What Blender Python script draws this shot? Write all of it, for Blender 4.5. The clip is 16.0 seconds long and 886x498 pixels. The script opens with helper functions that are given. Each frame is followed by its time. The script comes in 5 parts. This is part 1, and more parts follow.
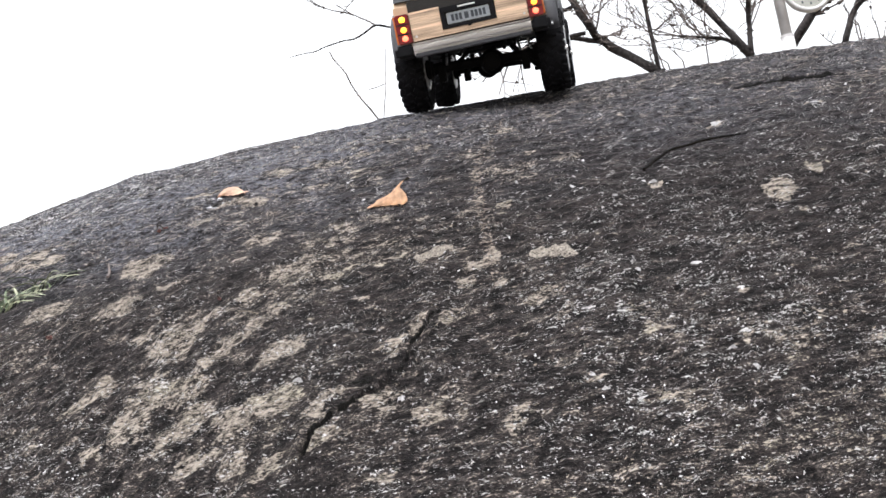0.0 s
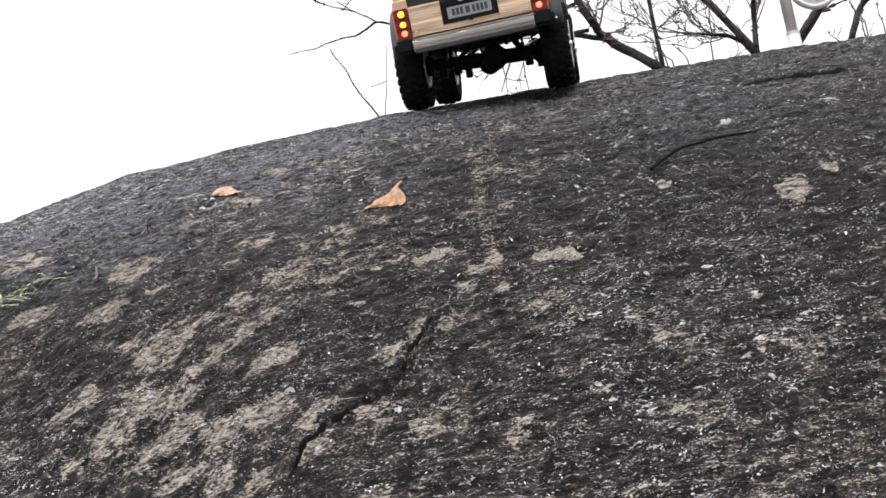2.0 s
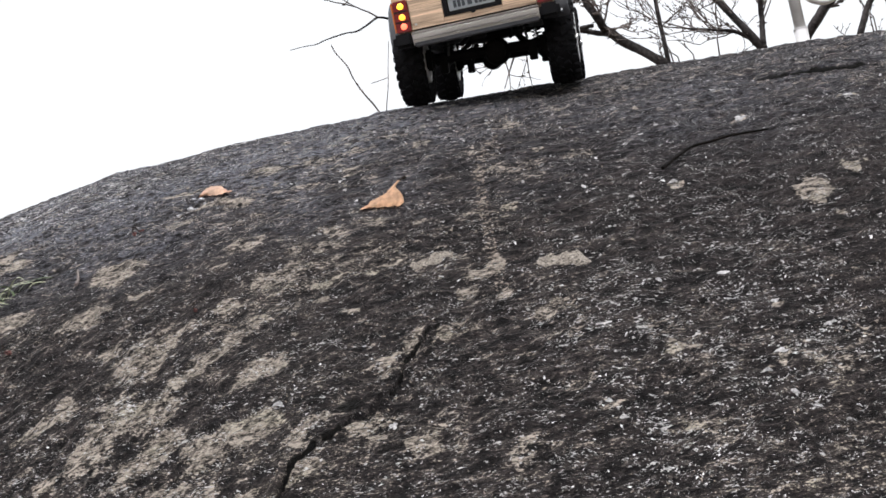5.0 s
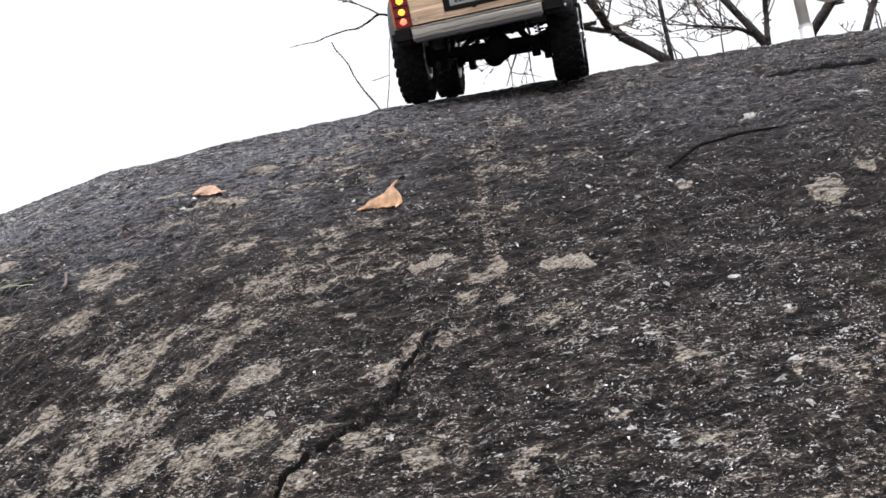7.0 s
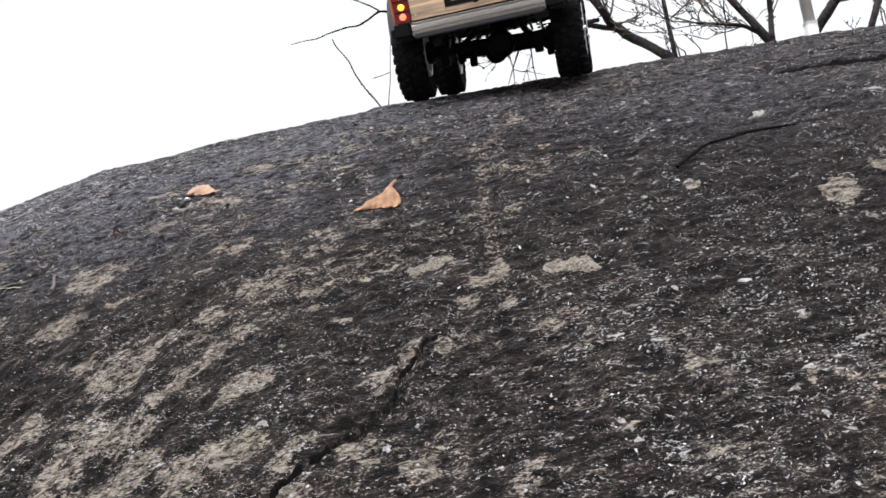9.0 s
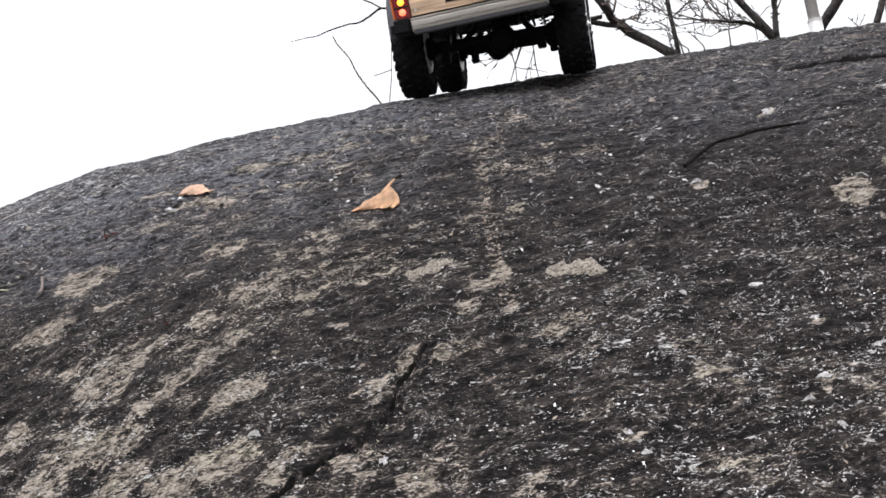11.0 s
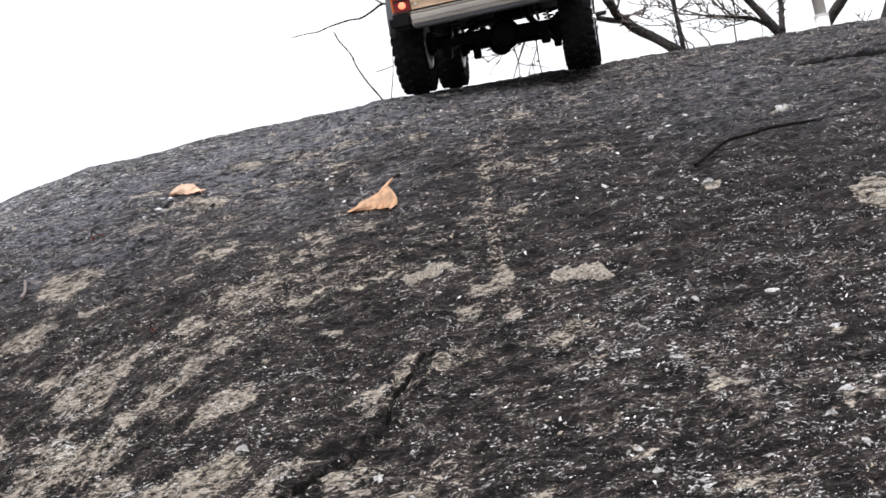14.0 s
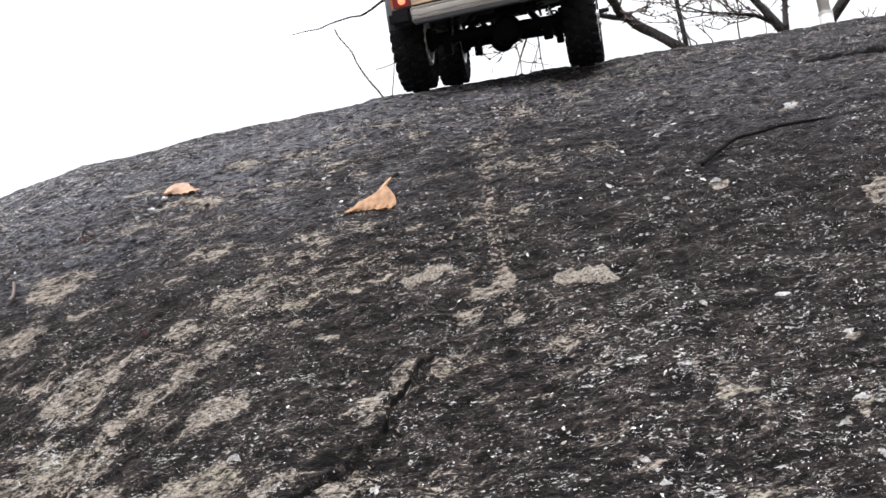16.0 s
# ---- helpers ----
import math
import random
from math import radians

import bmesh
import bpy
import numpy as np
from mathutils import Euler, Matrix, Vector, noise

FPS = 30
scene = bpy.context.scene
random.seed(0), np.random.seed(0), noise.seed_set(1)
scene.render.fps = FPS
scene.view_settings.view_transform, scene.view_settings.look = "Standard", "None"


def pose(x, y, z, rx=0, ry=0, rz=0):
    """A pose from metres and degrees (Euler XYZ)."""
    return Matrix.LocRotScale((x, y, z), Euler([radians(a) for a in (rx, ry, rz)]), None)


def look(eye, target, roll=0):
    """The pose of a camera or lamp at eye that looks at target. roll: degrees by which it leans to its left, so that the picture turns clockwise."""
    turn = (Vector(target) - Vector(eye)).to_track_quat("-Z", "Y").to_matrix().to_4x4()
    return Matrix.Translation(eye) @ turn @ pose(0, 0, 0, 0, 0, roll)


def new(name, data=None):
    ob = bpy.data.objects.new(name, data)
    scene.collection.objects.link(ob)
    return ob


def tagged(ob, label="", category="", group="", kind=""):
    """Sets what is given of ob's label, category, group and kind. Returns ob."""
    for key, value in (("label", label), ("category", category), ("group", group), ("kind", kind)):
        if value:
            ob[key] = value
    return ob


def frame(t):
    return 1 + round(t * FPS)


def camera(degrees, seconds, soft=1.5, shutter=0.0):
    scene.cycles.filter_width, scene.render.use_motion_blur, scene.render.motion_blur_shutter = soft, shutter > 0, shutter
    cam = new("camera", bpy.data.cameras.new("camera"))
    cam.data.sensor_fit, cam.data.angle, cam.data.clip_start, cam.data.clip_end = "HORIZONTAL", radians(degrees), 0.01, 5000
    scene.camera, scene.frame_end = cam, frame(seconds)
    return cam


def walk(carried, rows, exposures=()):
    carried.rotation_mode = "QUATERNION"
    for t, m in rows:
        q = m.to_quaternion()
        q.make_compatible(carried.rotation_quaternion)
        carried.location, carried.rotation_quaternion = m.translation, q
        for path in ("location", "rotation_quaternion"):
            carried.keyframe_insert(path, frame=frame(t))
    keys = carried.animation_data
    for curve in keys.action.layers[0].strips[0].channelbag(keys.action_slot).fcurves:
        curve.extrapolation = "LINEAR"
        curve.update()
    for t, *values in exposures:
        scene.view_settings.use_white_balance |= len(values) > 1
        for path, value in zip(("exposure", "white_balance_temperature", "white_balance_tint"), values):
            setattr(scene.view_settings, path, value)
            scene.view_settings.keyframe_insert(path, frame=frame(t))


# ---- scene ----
cam = camera(40, 16.0, soft=1.6)
walk(cam, [
    (0.0, pose(-0.0114, -0.1510, 0.7651, 98.428, 10.080, 1.030)),
    (2.0, pose(-0.0080, -0.1081, 0.7750, 98.355, 10.033, 1.137)),
    (4.0, pose(-0.0051, -0.0689, 0.7841, 98.278, 9.979, 1.228)),
    (6.0, pose(-0.0024, -0.0330, 0.7924, 98.201, 9.940, 1.322)),
    (8.0, pose(-0.0000, -0.0000, 0.8000, 98.122, 9.902, 1.406)),
    (10.0, pose(0.0023, 0.0311, 0.8074, 98.035, 9.860, 1.497)),
    (12.0, pose(0.0044, 0.0599, 0.8143, 97.946, 9.820, 1.581)),
    (14.0, pose(0.0064, 0.0865, 0.8206, 97.861, 9.800, 1.675)),
    (16.0, pose(0.0081, 0.1114, 0.8265, 97.770, 9.768, 1.751)),
], exposures=[(0.0, 1.66, 6330, 10), (1.0, 1.50, 6330, 10), (2.0, 1.37, 6330, 10), (3.5, 1.21, 6330, 10), (7.0, 1.26, 6330, 10), (9.0, 1.19, 6330, 10), (11.5, 1.34, 6330, 10), (16.0, 1.42, 6330, 10)])

# ---- overcast daylight ----
SUN_UP, SUN_TURN = radians(72), radians(200)
world = bpy.data.worlds.new("overcast_sky")
scene.world = world
world.use_nodes = True
wn, wl = world.node_tree.nodes, world.node_tree.links
sky = wn.new("ShaderNodeTexSky")
sky.sky_type, sky.sun_disc = "NISHITA", False
sky.sun_elevation, sky.sun_rotation = SUN_UP, SUN_TURN
sky.air_density, sky.dust_density, sky.ozone_density = 1.0, 6.0, 1.0
grey = wn.new("ShaderNodeHueSaturation")
grey.inputs["Saturation"].default_value = 0.06
wl.new(sky.outputs["Color"], grey.inputs["Color"])
wl.new(grey.outputs["Color"], wn["Background"].inputs["Color"])
wn["Background"].inputs["Strength"].default_value = 0.15
sun = new("sun", bpy.data.lights.new("sun", "SUN"))
sun.data.energy, sun.data.angle, sun.data.color = 0.5, radians(50), (1.0, 0.98, 0.97)
sun.matrix_world = look((0, 0, 5), (-math.sin(SUN_TURN) * math.cos(SUN_UP), -math.cos(SUN_TURN) * math.cos(SUN_UP), 5 - math.sin(SUN_UP)))


# ---- materials ----
def material(name, color, rough=0.6, metal=0.0, vary=0.15, grain=200.0, bump=0.1, glow=None, coat=0.0, stretch=None):
    """Procedural surface: a colour that varies at two scales, with uneven gloss and fine relief."""
    m = bpy.data.materials.new(name)
    m.use_nodes = True
    n, l = m.node_tree.nodes, m.node_tree.links
    b = n["Principled BSDF"]
    b.inputs["Metallic"].default_value, b.inputs["Coat Weight"].default_value = metal, coat
    pos = n.new("ShaderNodeTexCoord").outputs["Object"]
    if stretch:
        mp = n.new("ShaderNodeMapping")
        mp.inputs["Scale"].default_value = stretch
        l.new(pos, mp.inputs["Vector"])
        pos = mp.outputs["Vector"]
    fine, wide = n.new("ShaderNodeTexNoise"), n.new("ShaderNodeTexNoise")
    for tex, size in ((fine, grain), (wide, grain * 0.13)):
        tex.inputs["Scale"].default_value, tex.inputs["Detail"].default_value = size, 5
        l.new(pos, tex.inputs["Vector"])
    add = n.new("ShaderNodeMath")
    l.new(fine.outputs["Fac"], add.inputs[0]), l.new(wide.outputs["Fac"], add.inputs[1])
    ramp = n.new("ShaderNodeMapRange")
    ramp.inputs["From Min"].default_value, ramp.inputs["From Max"].default_value = 0.7, 1.3
    ramp.inputs["To Min"].default_value, ramp.inputs["To Max"].default_value = 1 - vary * 1.6, 1 + vary * 1.6
    l.new(add.outputs["Value"], ramp.inputs["Value"])
    mul = n.new("ShaderNodeMix")
    mul.data_type, mul.blend_type = "RGBA", "MULTIPLY"
    mul.inputs["Factor"].default_value = 1.0
    mul.inputs["A"].default_value = (*color, 1)
    l.new(ramp.outputs["Result"], mul.inputs["B"])
    l.new(mul.outputs["Result"], b.inputs["Base Color"])
    gloss = n.new("ShaderNodeMapRange")
    gloss.inputs["To Min"].default_value, gloss.inputs["To Max"].default_value = rough * 0.8, min(1, rough * 1.2)
    l.new(wide.outputs["Fac"], gloss.inputs["Value"])
    l.new(gloss.outputs["Result"], b.inputs["Roughness"])
    if bump:
        bp = n.new("ShaderNodeBump")
        bp.inputs["Strength"].default_value, bp.inputs["Distance"].default_value = bump, 0.0008
        l.new(fine.outputs["Fac"], bp.inputs["Height"])
        l.new(bp.outputs["Normal"], b.inputs["Normal"])
    if glow:
        b.inputs["Emission Color"].default_value, b.inputs["Emission Strength"].default_value = (*glow[:3], 1), glow[3]
    return m


def node_math(nt, op, a, b=None, clamp=False):
    k = nt.nodes.new("ShaderNodeMath")
    k.operation, k.use_clamp = op, clamp
    for i, v in enumerate((a, b)):
        if v is None:
            continue
        if isinstance(v, (int, float)):
            k.inputs[i].default_value = v
        else:
            nt.links.new(v, k.inputs[i])
    return k.outputs["Value"]


def node_noise(nt, pos, scale, detail=5.0, rough=0.55, warp=0.0):
    k = nt.nodes.new("ShaderNodeTexNoise")
    k.inputs["Scale"].default_value, k.inputs["Detail"].default_value = scale, detail
    k.inputs["Roughness"].default_value, k.inputs["Distortion"].default_value = rough, warp
    nt.links.new(pos, k.inputs["Vector"])
    return k.outputs["Fac"]


def node_step(nt, value, low, high):
    k = nt.nodes.new("ShaderNodeMapRange")
    k.interpolation_type = "SMOOTHSTEP"
    k.inputs["From Min"].default_value, k.inputs["From Max"].default_value = low, high
    nt.links.new(value, k.inputs["Value"])
    return k.outputs["Result"]


def node_mix(nt, fac, a, b):
    k = nt.nodes.new("ShaderNodeMix")
    k.data_type = "RGBA"
    nt.links.new(fac, k.inputs["Factor"])
    for key, v in (("A", a), ("B", b)):
        if isinstance(v, tuple):
            k.inputs[key].default_value = (*v, 1)
        else:
            nt.links.new(v, k.inputs[key])
    return k.outputs["Result"]


def rock_material():
    """Weathered granite: dark crust, grey-brown grain, buff lichen, chalky white flecks."""
    m = bpy.data.materials.new("weathered_granite")
    m.use_nodes = True
    nt = m.node_tree
    b = nt.nodes["Principled BSDF"]
    pos = nt.nodes.new("ShaderNodeTexCoord").outputs["Object"]
    place = pos
    attr = nt.nodes.new("ShaderNodeAttribute")
    attr.attribute_name = "lichen"
    # growth follows the rock's grain, which swings round on the left flank
    grains = []
    for turn, length in ((6, 1.5), (45, 2.1)):
        lie = nt.nodes.new("ShaderNodeMapping")
        lie.vector_type = "TEXTURE"
        lie.inputs["Scale"].default_value = (length, 0.55, 0.70)
        lie.inputs["Rotation"].default_value = (0, 0, radians(turn))
        nt.links.new(pos, lie.inputs["Vector"])
        grains.append(lie.outputs["Vector"])
    flank = nt.nodes.new("ShaderNodeAttribute")
    flank.attribute_name = "flank"

    def grain_noise(*how):
        a, c = node_noise(nt, grains[0], *how), node_noise(nt, grains[1], *how)
        k = nt.nodes.new("ShaderNodeMix")
        nt.links.new(flank.outputs["Fac"], k.inputs["Factor"])
        nt.links.new(a, k.inputs["A"])
        nt.links.new(c, k.inputs["B"])
        return k.outputs["Result"]

    # crystals and crusts lie flat along the slope
    flat = nt.nodes.new("ShaderNodeMapping")
    flat.vector_type = "TEXTURE"
    flat.inputs["Scale"].default_value = (1.20, 0.60, 0.66)
    nt.links.new(place, flat.inputs["Vector"])
    place = flat.outputs["Vector"]
    pos = grains[0]
    wide = node_noise(nt, pos, 9, 4, 0.6)
    mottle = grain_noise(42, 9, 0.72, 0.4)
    mid = grain_noise(105, 6, 0.68, 0.5)
    fine = node_noise(nt, place, 480, 4, 0.65)
    specks = node_noise(nt, place, 370, 4, 0.68, 0.6)
    spot = grain_noise(190, 4, 0.66, 0.15)
    crust = node_mix(nt, node_step(nt, mottle, 0.40, 0.63), (0.0072, 0.0059, 0.0062), (0.0345, 0.0275, 0.0270))
    grain = node_math(nt, "ADD", node_math(nt, "MULTIPLY", mid, 0.6), node_math(nt, "MULTIPLY", fine, 0.4))
    thick = nt.nodes.new("ShaderNodeAttribute")
    thick.attribute_name = "flecking"
    grown_over = node_math(nt, "ADD", 0.36, node_math(nt, "MULTIPLY", thick.outputs["Fac"], 0.62, True), True)
    speckle = node_math(nt, "ADD", node_math(nt, "MULTIPLY", mid, 0.35), node_math(nt, "ADD", node_math(nt, "MULTIPLY", spot, 0.40), node_math(nt, "MULTIPLY", fine, 0.25)))
    crust = node_mix(nt, node_math(nt, "MULTIPLY", node_step(nt, speckle, 0.49, 0.63), grown_over), crust, (0.112, 0.0955, 0.0915))
    # bluish grey towards the crest: grazing sky sheen put into the colour
    crest_sheen = nt.nodes.new("ShaderNodeAttribute")
    crest_sheen.attribute_name = "crest_sheen"
    thin = node_math(nt, "MULTIPLY", node_step(nt, speckle, 0.42, 0.60), crest_sheen.outputs["Fac"], True)
    crust = node_mix(nt, thin, crust, (0.171, 0.174, 0.206))
    # buff lichen: grown patches and loose scatter, with ragged, pitted edges
    ragged = node_math(nt, "ADD", node_math(nt, "MULTIPLY", mottle, 1.0), node_math(nt, "MULTIPLY", mid, 1.1))
    ragged = node_math(nt, "ADD", ragged, node_math(nt, "MULTIPLY", fine, 1.2))
    ragged = node_math(nt, "ADD", ragged, node_math(nt, "MULTIPLY", wide, 0.35))
    grown = node_math(nt, "ADD", ragged, node_math(nt, "MULTIPLY", attr.outputs["Fac"], 0.34))
    buff = node_step(nt, grown, 1.97, 2.11)
    tone = node_mix(nt, node_step(nt, speckle, 0.42, 0.58), (0.054, 0.045, 0.039), (0.420, 0.362, 0.308))
    wash = node_math(nt, "MULTIPLY", node_step(nt, grown, 1.76, 2.02), 0.60)
    crust = node_mix(nt, wash, crust, node_mix(nt, node_step(nt, speckle, 0.42, 0.58), (0.024, 0.020, 0.019), (0.108, 0.092, 0.083)))
    tone = node_mix(nt, node_step(nt, attr.outputs["Fac"], 1.4, 2.0), tone, node_mix(nt, node_step(nt, grain, 0.36, 0.52), (0.13, 0.115, 0.092), (0.30, 0.268, 0.22)))
    olive = node_mix(nt, node_step(nt, speckle, 0.42, 0.58), (0.054, 0.046, 0.039), (0.415, 0.368, 0.298))
    tone = node_mix(nt, node_step(nt, node_noise(nt, pos, 21, 3, 0.5), 0.55, 0.68), tone, olive)
    color = node_mix(nt, buff, crust, tone)
    # chalky flecks in loose swarms
    where = node_math(nt, "MULTIPLY", node_step(nt, node_noise(nt, place, 60, 4, 0.65), 0.42, 0.62), 0.105)
    # fine pits between the grains, the shade inside them put into their colour
    pitted = node_math(nt, "ADD", node_math(nt, "MULTIPLY", node_noise(nt, place, 330, 3, 0.6, 0.4), 0.7), node_math(nt, "MULTIPLY", mid, 0.3))
    pits = node_math(nt, "SUBTRACT", 1.0, node_step(nt, pitted, 0.41, 0.48))
    color = node_mix(nt, node_math(nt, "MULTIPLY", pits, 0.85), color, (0.0045, 0.0040, 0.0045))
    where = node_math(nt, "ADD", where, node_math(nt, "MULTIPLY", thick.outputs["Fac"], 0.075))
    flecks = node_step(nt, node_math(nt, "ADD", specks, where), 0.690, 0.760)
    rosettes = node_noise(nt, place, 115, 5, 0.7, 0.8)
    flecks = node_math(nt, "MAXIMUM", flecks, node_step(nt, node_math(nt, "ADD", rosettes, where), 0.765, 0.800))
    color = node_mix(nt, flecks, color, (0.60, 0.583, 0.578))
    # near-black in cracks, ledge and hollows: humus, plus their shade put into the colour
    dirt_and_shade = node_step(nt, node_math(nt, "MULTIPLY", thick.outputs["Fac"], -1.0), 0.9, 2.4)
    color = node_mix(nt, dirt_and_shade, color, (0.0050, 0.0042, 0.0038))
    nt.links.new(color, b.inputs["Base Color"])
    b.inputs["Roughness"].default_value = 0.6
    b.inputs["Specular IOR Level"].default_value = 0.07
    height = node_math(nt, "ADD", node_math(nt, "MULTIPLY", mid, 0.5), node_math(nt, "ADD", node_math(nt, "MULTIPLY", spot, 0.5), node_math(nt, "MULTIPLY", fine, 0.85)))
    height = node_math(nt, "ADD", height, node_math(nt, "MULTIPLY", flecks, 0.25))
    height = node_math(nt, "SUBTRACT", height, node_math(nt, "MULTIPLY", pits, 0.4))
    bp = nt.nodes.new("ShaderNodeBump")
    bp.inputs["Strength"].default_value, bp.inputs["Distance"].default_value = 1.0, 0.006
    nt.links.new(height, bp.inputs["Height"])
    nt.links.new(bp.outputs["Normal"], b.inputs["Normal"])
    return m


GRANITE = rock_material()


def chalk_material(name, white):
    """Chalky lichen whose crusts differ from dull grey to white."""
    m = material(name, (0.38, 0.37, 0.37), 0.95, vary=0.3, grain=300, bump=0.3)
    nt = m.node_tree
    b = nt.nodes["Principled BSDF"]
    k = nt.nodes.new("ShaderNodeValToRGB")
    k.color_ramp.elements[0].color, k.color_ramp.elements[1].color = (0.070, 0.065, 0.065, 1), (white, 0.985 * white, 0.985 * white, 1)
    mid = k.color_ramp.elements.new(0.60)
    mid.color = (0.55 * white, 0.53 * white, 0.525 * white, 1)
    nt.links.new(nt.nodes.new("ShaderNodeNewGeometry").outputs["Random Per Island"], k.inputs["Fac"])
    nt.links.new(k.outputs["Color"], b.inputs["Base Color"])
    b.inputs["Specular IOR Level"].default_value = 0.1
    return m


CHALK = chalk_material("chalky_lichen", 0.67)
PALE_SCALE = chalk_material("pale_grey_lichen", 0.46)
CRUST = material("white_crust_lichen", (0.27, 0.262, 0.262), 0.95, vary=0.5, grain=700, bump=0.8)
BUFF = material("buff_lichen", (0.19, 0.163, 0.135), 0.95, vary=0.35, grain=500, bump=0.6)


def cushion_material():
    """Granular lichen: pale buff grains with dark pits between them."""
    m = material("cushion_lichen", (0.2, 0.17, 0.14), 0.95, vary=0.3, grain=600, bump=1.0)
    nt = m.node_tree
    b = nt.nodes["Principled BSDF"]
    pos = nt.nodes.new("ShaderNodeTexCoord").outputs["Object"]
    grains = node_step(nt, node_noise(nt, pos, 620, 4, 0.65, 0.4), 0.36, 0.56)
    broad = node_step(nt, node_noise(nt, pos, 160, 3, 0.6), 0.38, 0.64)
    pale = node_mix(nt, broad, (0.160, 0.139, 0.119), (0.242, 0.214, 0.186))
    nt.links.new(node_mix(nt, grains, (0.040, 0.034, 0.029), pale), b.inputs["Base Color"])
    return m


CUSHION = cushion_material()
DUST = material("tread_dust", (0.165, 0.138, 0.118), 0.95, vary=0.4, grain=500, bump=0.6)
SOIL = material("soil", (0.10, 0.08, 0.055), 0.95, vary=0.4, grain=14, bump=0.5)
BARK = material("bark", (0.027, 0.0235, 0.023), 1.0, vary=0.6, grain=90, bump=1.0)
TWIG = material("twig_bark", (0.105, 0.088, 0.082), 0.85, vary=0.3, grain=90, bump=0.3)
DRY = material("dry_leaf", (0.53, 0.318, 0.188), 0.7, vary=0.28, grain=160, bump=0.25)
PALE_DRY = material("pale_dry_leaf", (0.63, 0.425, 0.31), 0.7, vary=0.22, grain=160, bump=0.25)
RED_DRY = material("red_leaf_scrap", (0.13, 0.045, 0.04), 0.8, vary=0.3)
STEM = material("dark_stem", (0.022, 0.016, 0.013), 0.8, vary=0.3)
GRASS = material("grass_blade", (0.060, 0.082, 0.036), 0.6, vary=0.3, grain=80)
GRASS_PALE = material("pale_grass_blade", (0.27, 0.28, 0.18), 0.6, vary=0.2, grain=80)
RUBBER = material("tyre_rubber", (0.0085, 0.0083, 0.0098), 0.82, vary=0.35, grain=120, bump=0.3)
PLASTIC = material("black_plastic", (0.0070, 0.0068, 0.0080), 0.7, vary=0.2, grain=90, bump=0.05)
FLARE = material("grey_flare_plastic", (0.030, 0.030, 0.036), 0.6, vary=0.15, grain=160, bump=0.1)
PAINT = material("black_gloss_paint", (0.010, 0.011, 0.014), 0.18, vary=0.1, grain=40, bump=0.0, coat=0.5)
TAN = material("tan_body_paint", (0.56, 0.40, 0.27), 0.45, vary=0.06, grain=40, bump=0.0)
WOOD = material("pale_wood_veneer", (0.57, 0.405, 0.285), 0.5, vary=0.42, grain=85, bump=0.05, stretch=(0.30, 1.0, 11.0))
SILVER = material("brushed_silver", (0.50, 0.48, 0.47), 0.36, 0.85, vary=0.12, grain=60, bump=0.05, stretch=(0.2, 1, 3))
STEEL = material("steel", (0.50, 0.50, 0.50), 0.3, 1.0, vary=0.15, grain=200)
RIM = material("silver_rim_plastic", (0.62, 0.62, 0.63), 0.35, 0.6, vary=0.08, grain=80)
GLASS = material("dark_tinted_window", (0.015, 0.016, 0.018), 0.08, vary=0.1, grain=20, bump=0.0, coat=0.6)
LENS_RED = material("red_lens", (0.17, 0.010, 0.014), 0.15, vary=0.1, grain=100, bump=0.0, coat=0.5)
LENS_ORANGE = material("orange_lens", (0.52, 0.12, 0.015), 0.15, vary=0.1, grain=100, bump=0.0, coat=0.5)
GLOW_YELLOW = material("lit_yellow_led", (0.8, 0.5, 0.05), 0.3, vary=0.0, bump=0.0, glow=(1.0, 0.52, 0.02, 1.5))
GLOW_ORANGE = material("lit_orange_led", (0.8, 0.3, 0.05), 0.3, vary=0.0, bump=0.0, glow=(1.0, 0.33, 0.02, 1.3))
GLOW_RED = material("lit_red_led", (0.8, 0.15, 0.05), 0.3, vary=0.0, bump=0.0, glow=(1.0, 0.11, 0.06, 1.4))
PLATE = material("pale_plate", (0.27, 0.29, 0.31), 0.4, vary=0.08, grain=100, bump=0.0)
INK = material("dark_ink", (0.03, 0.035, 0.045), 0.5, vary=0.1)
WHITE = material("white_print", (0.75, 0.75, 0.75), 0.5, vary=0.05)
POLE = material("galvanised_pole", (0.50, 0.485, 0.485), 0.5, 0.0, vary=0.12, grain=30, bump=0.1)
SIGN = material("weathered_sign_face", (0.30, 0.30, 0.27), 0.55, vary=0.12, grain=40)

for dull in (BARK, TWIG, STEM, RUBBER, PLASTIC, DUST, BUFF, CUSHION):
    dull.node_tree.nodes["Principled BSDF"].inputs["Specular IOR Level"].default_value = 0.12


# ---- mesh helpers ----
def part(name, bm, mat, parent=None, label="", smooth=False):
    me = bpy.data.meshes.new(name)
    bmesh.ops.recalc_face_normals(bm, faces=bm.faces)
    bm.to_mesh(me)
    bm.free()
    me.materials.append(mat)
    if smooth:
        me.shade_smooth()
    ob = new(name, me)
    ob.parent = parent
    return tagged(ob, label) if label else ob


def box(x0, x1, y0, y1, z0, z1, bevel=0.001, bm=None):
    bm = bm or bmesh.new()
    got = bmesh.ops.create_cube(bm, size=1)["verts"]
    for v in got:
        v.co = Vector(((x0 + x1) / 2 + v.co.x * (x1 - x0), (y0 + y1) / 2 + v.co.y * (y1 - y0), (z0 + z1) / 2 + v.co.z * (z1 - z0)))
    if bevel:
        edges = {e for v in got for e in v.link_edges}
        bmesh.ops.bevel(bm, geom=list(edges), offset=bevel, segments=2, affect="EDGES")
    return bm


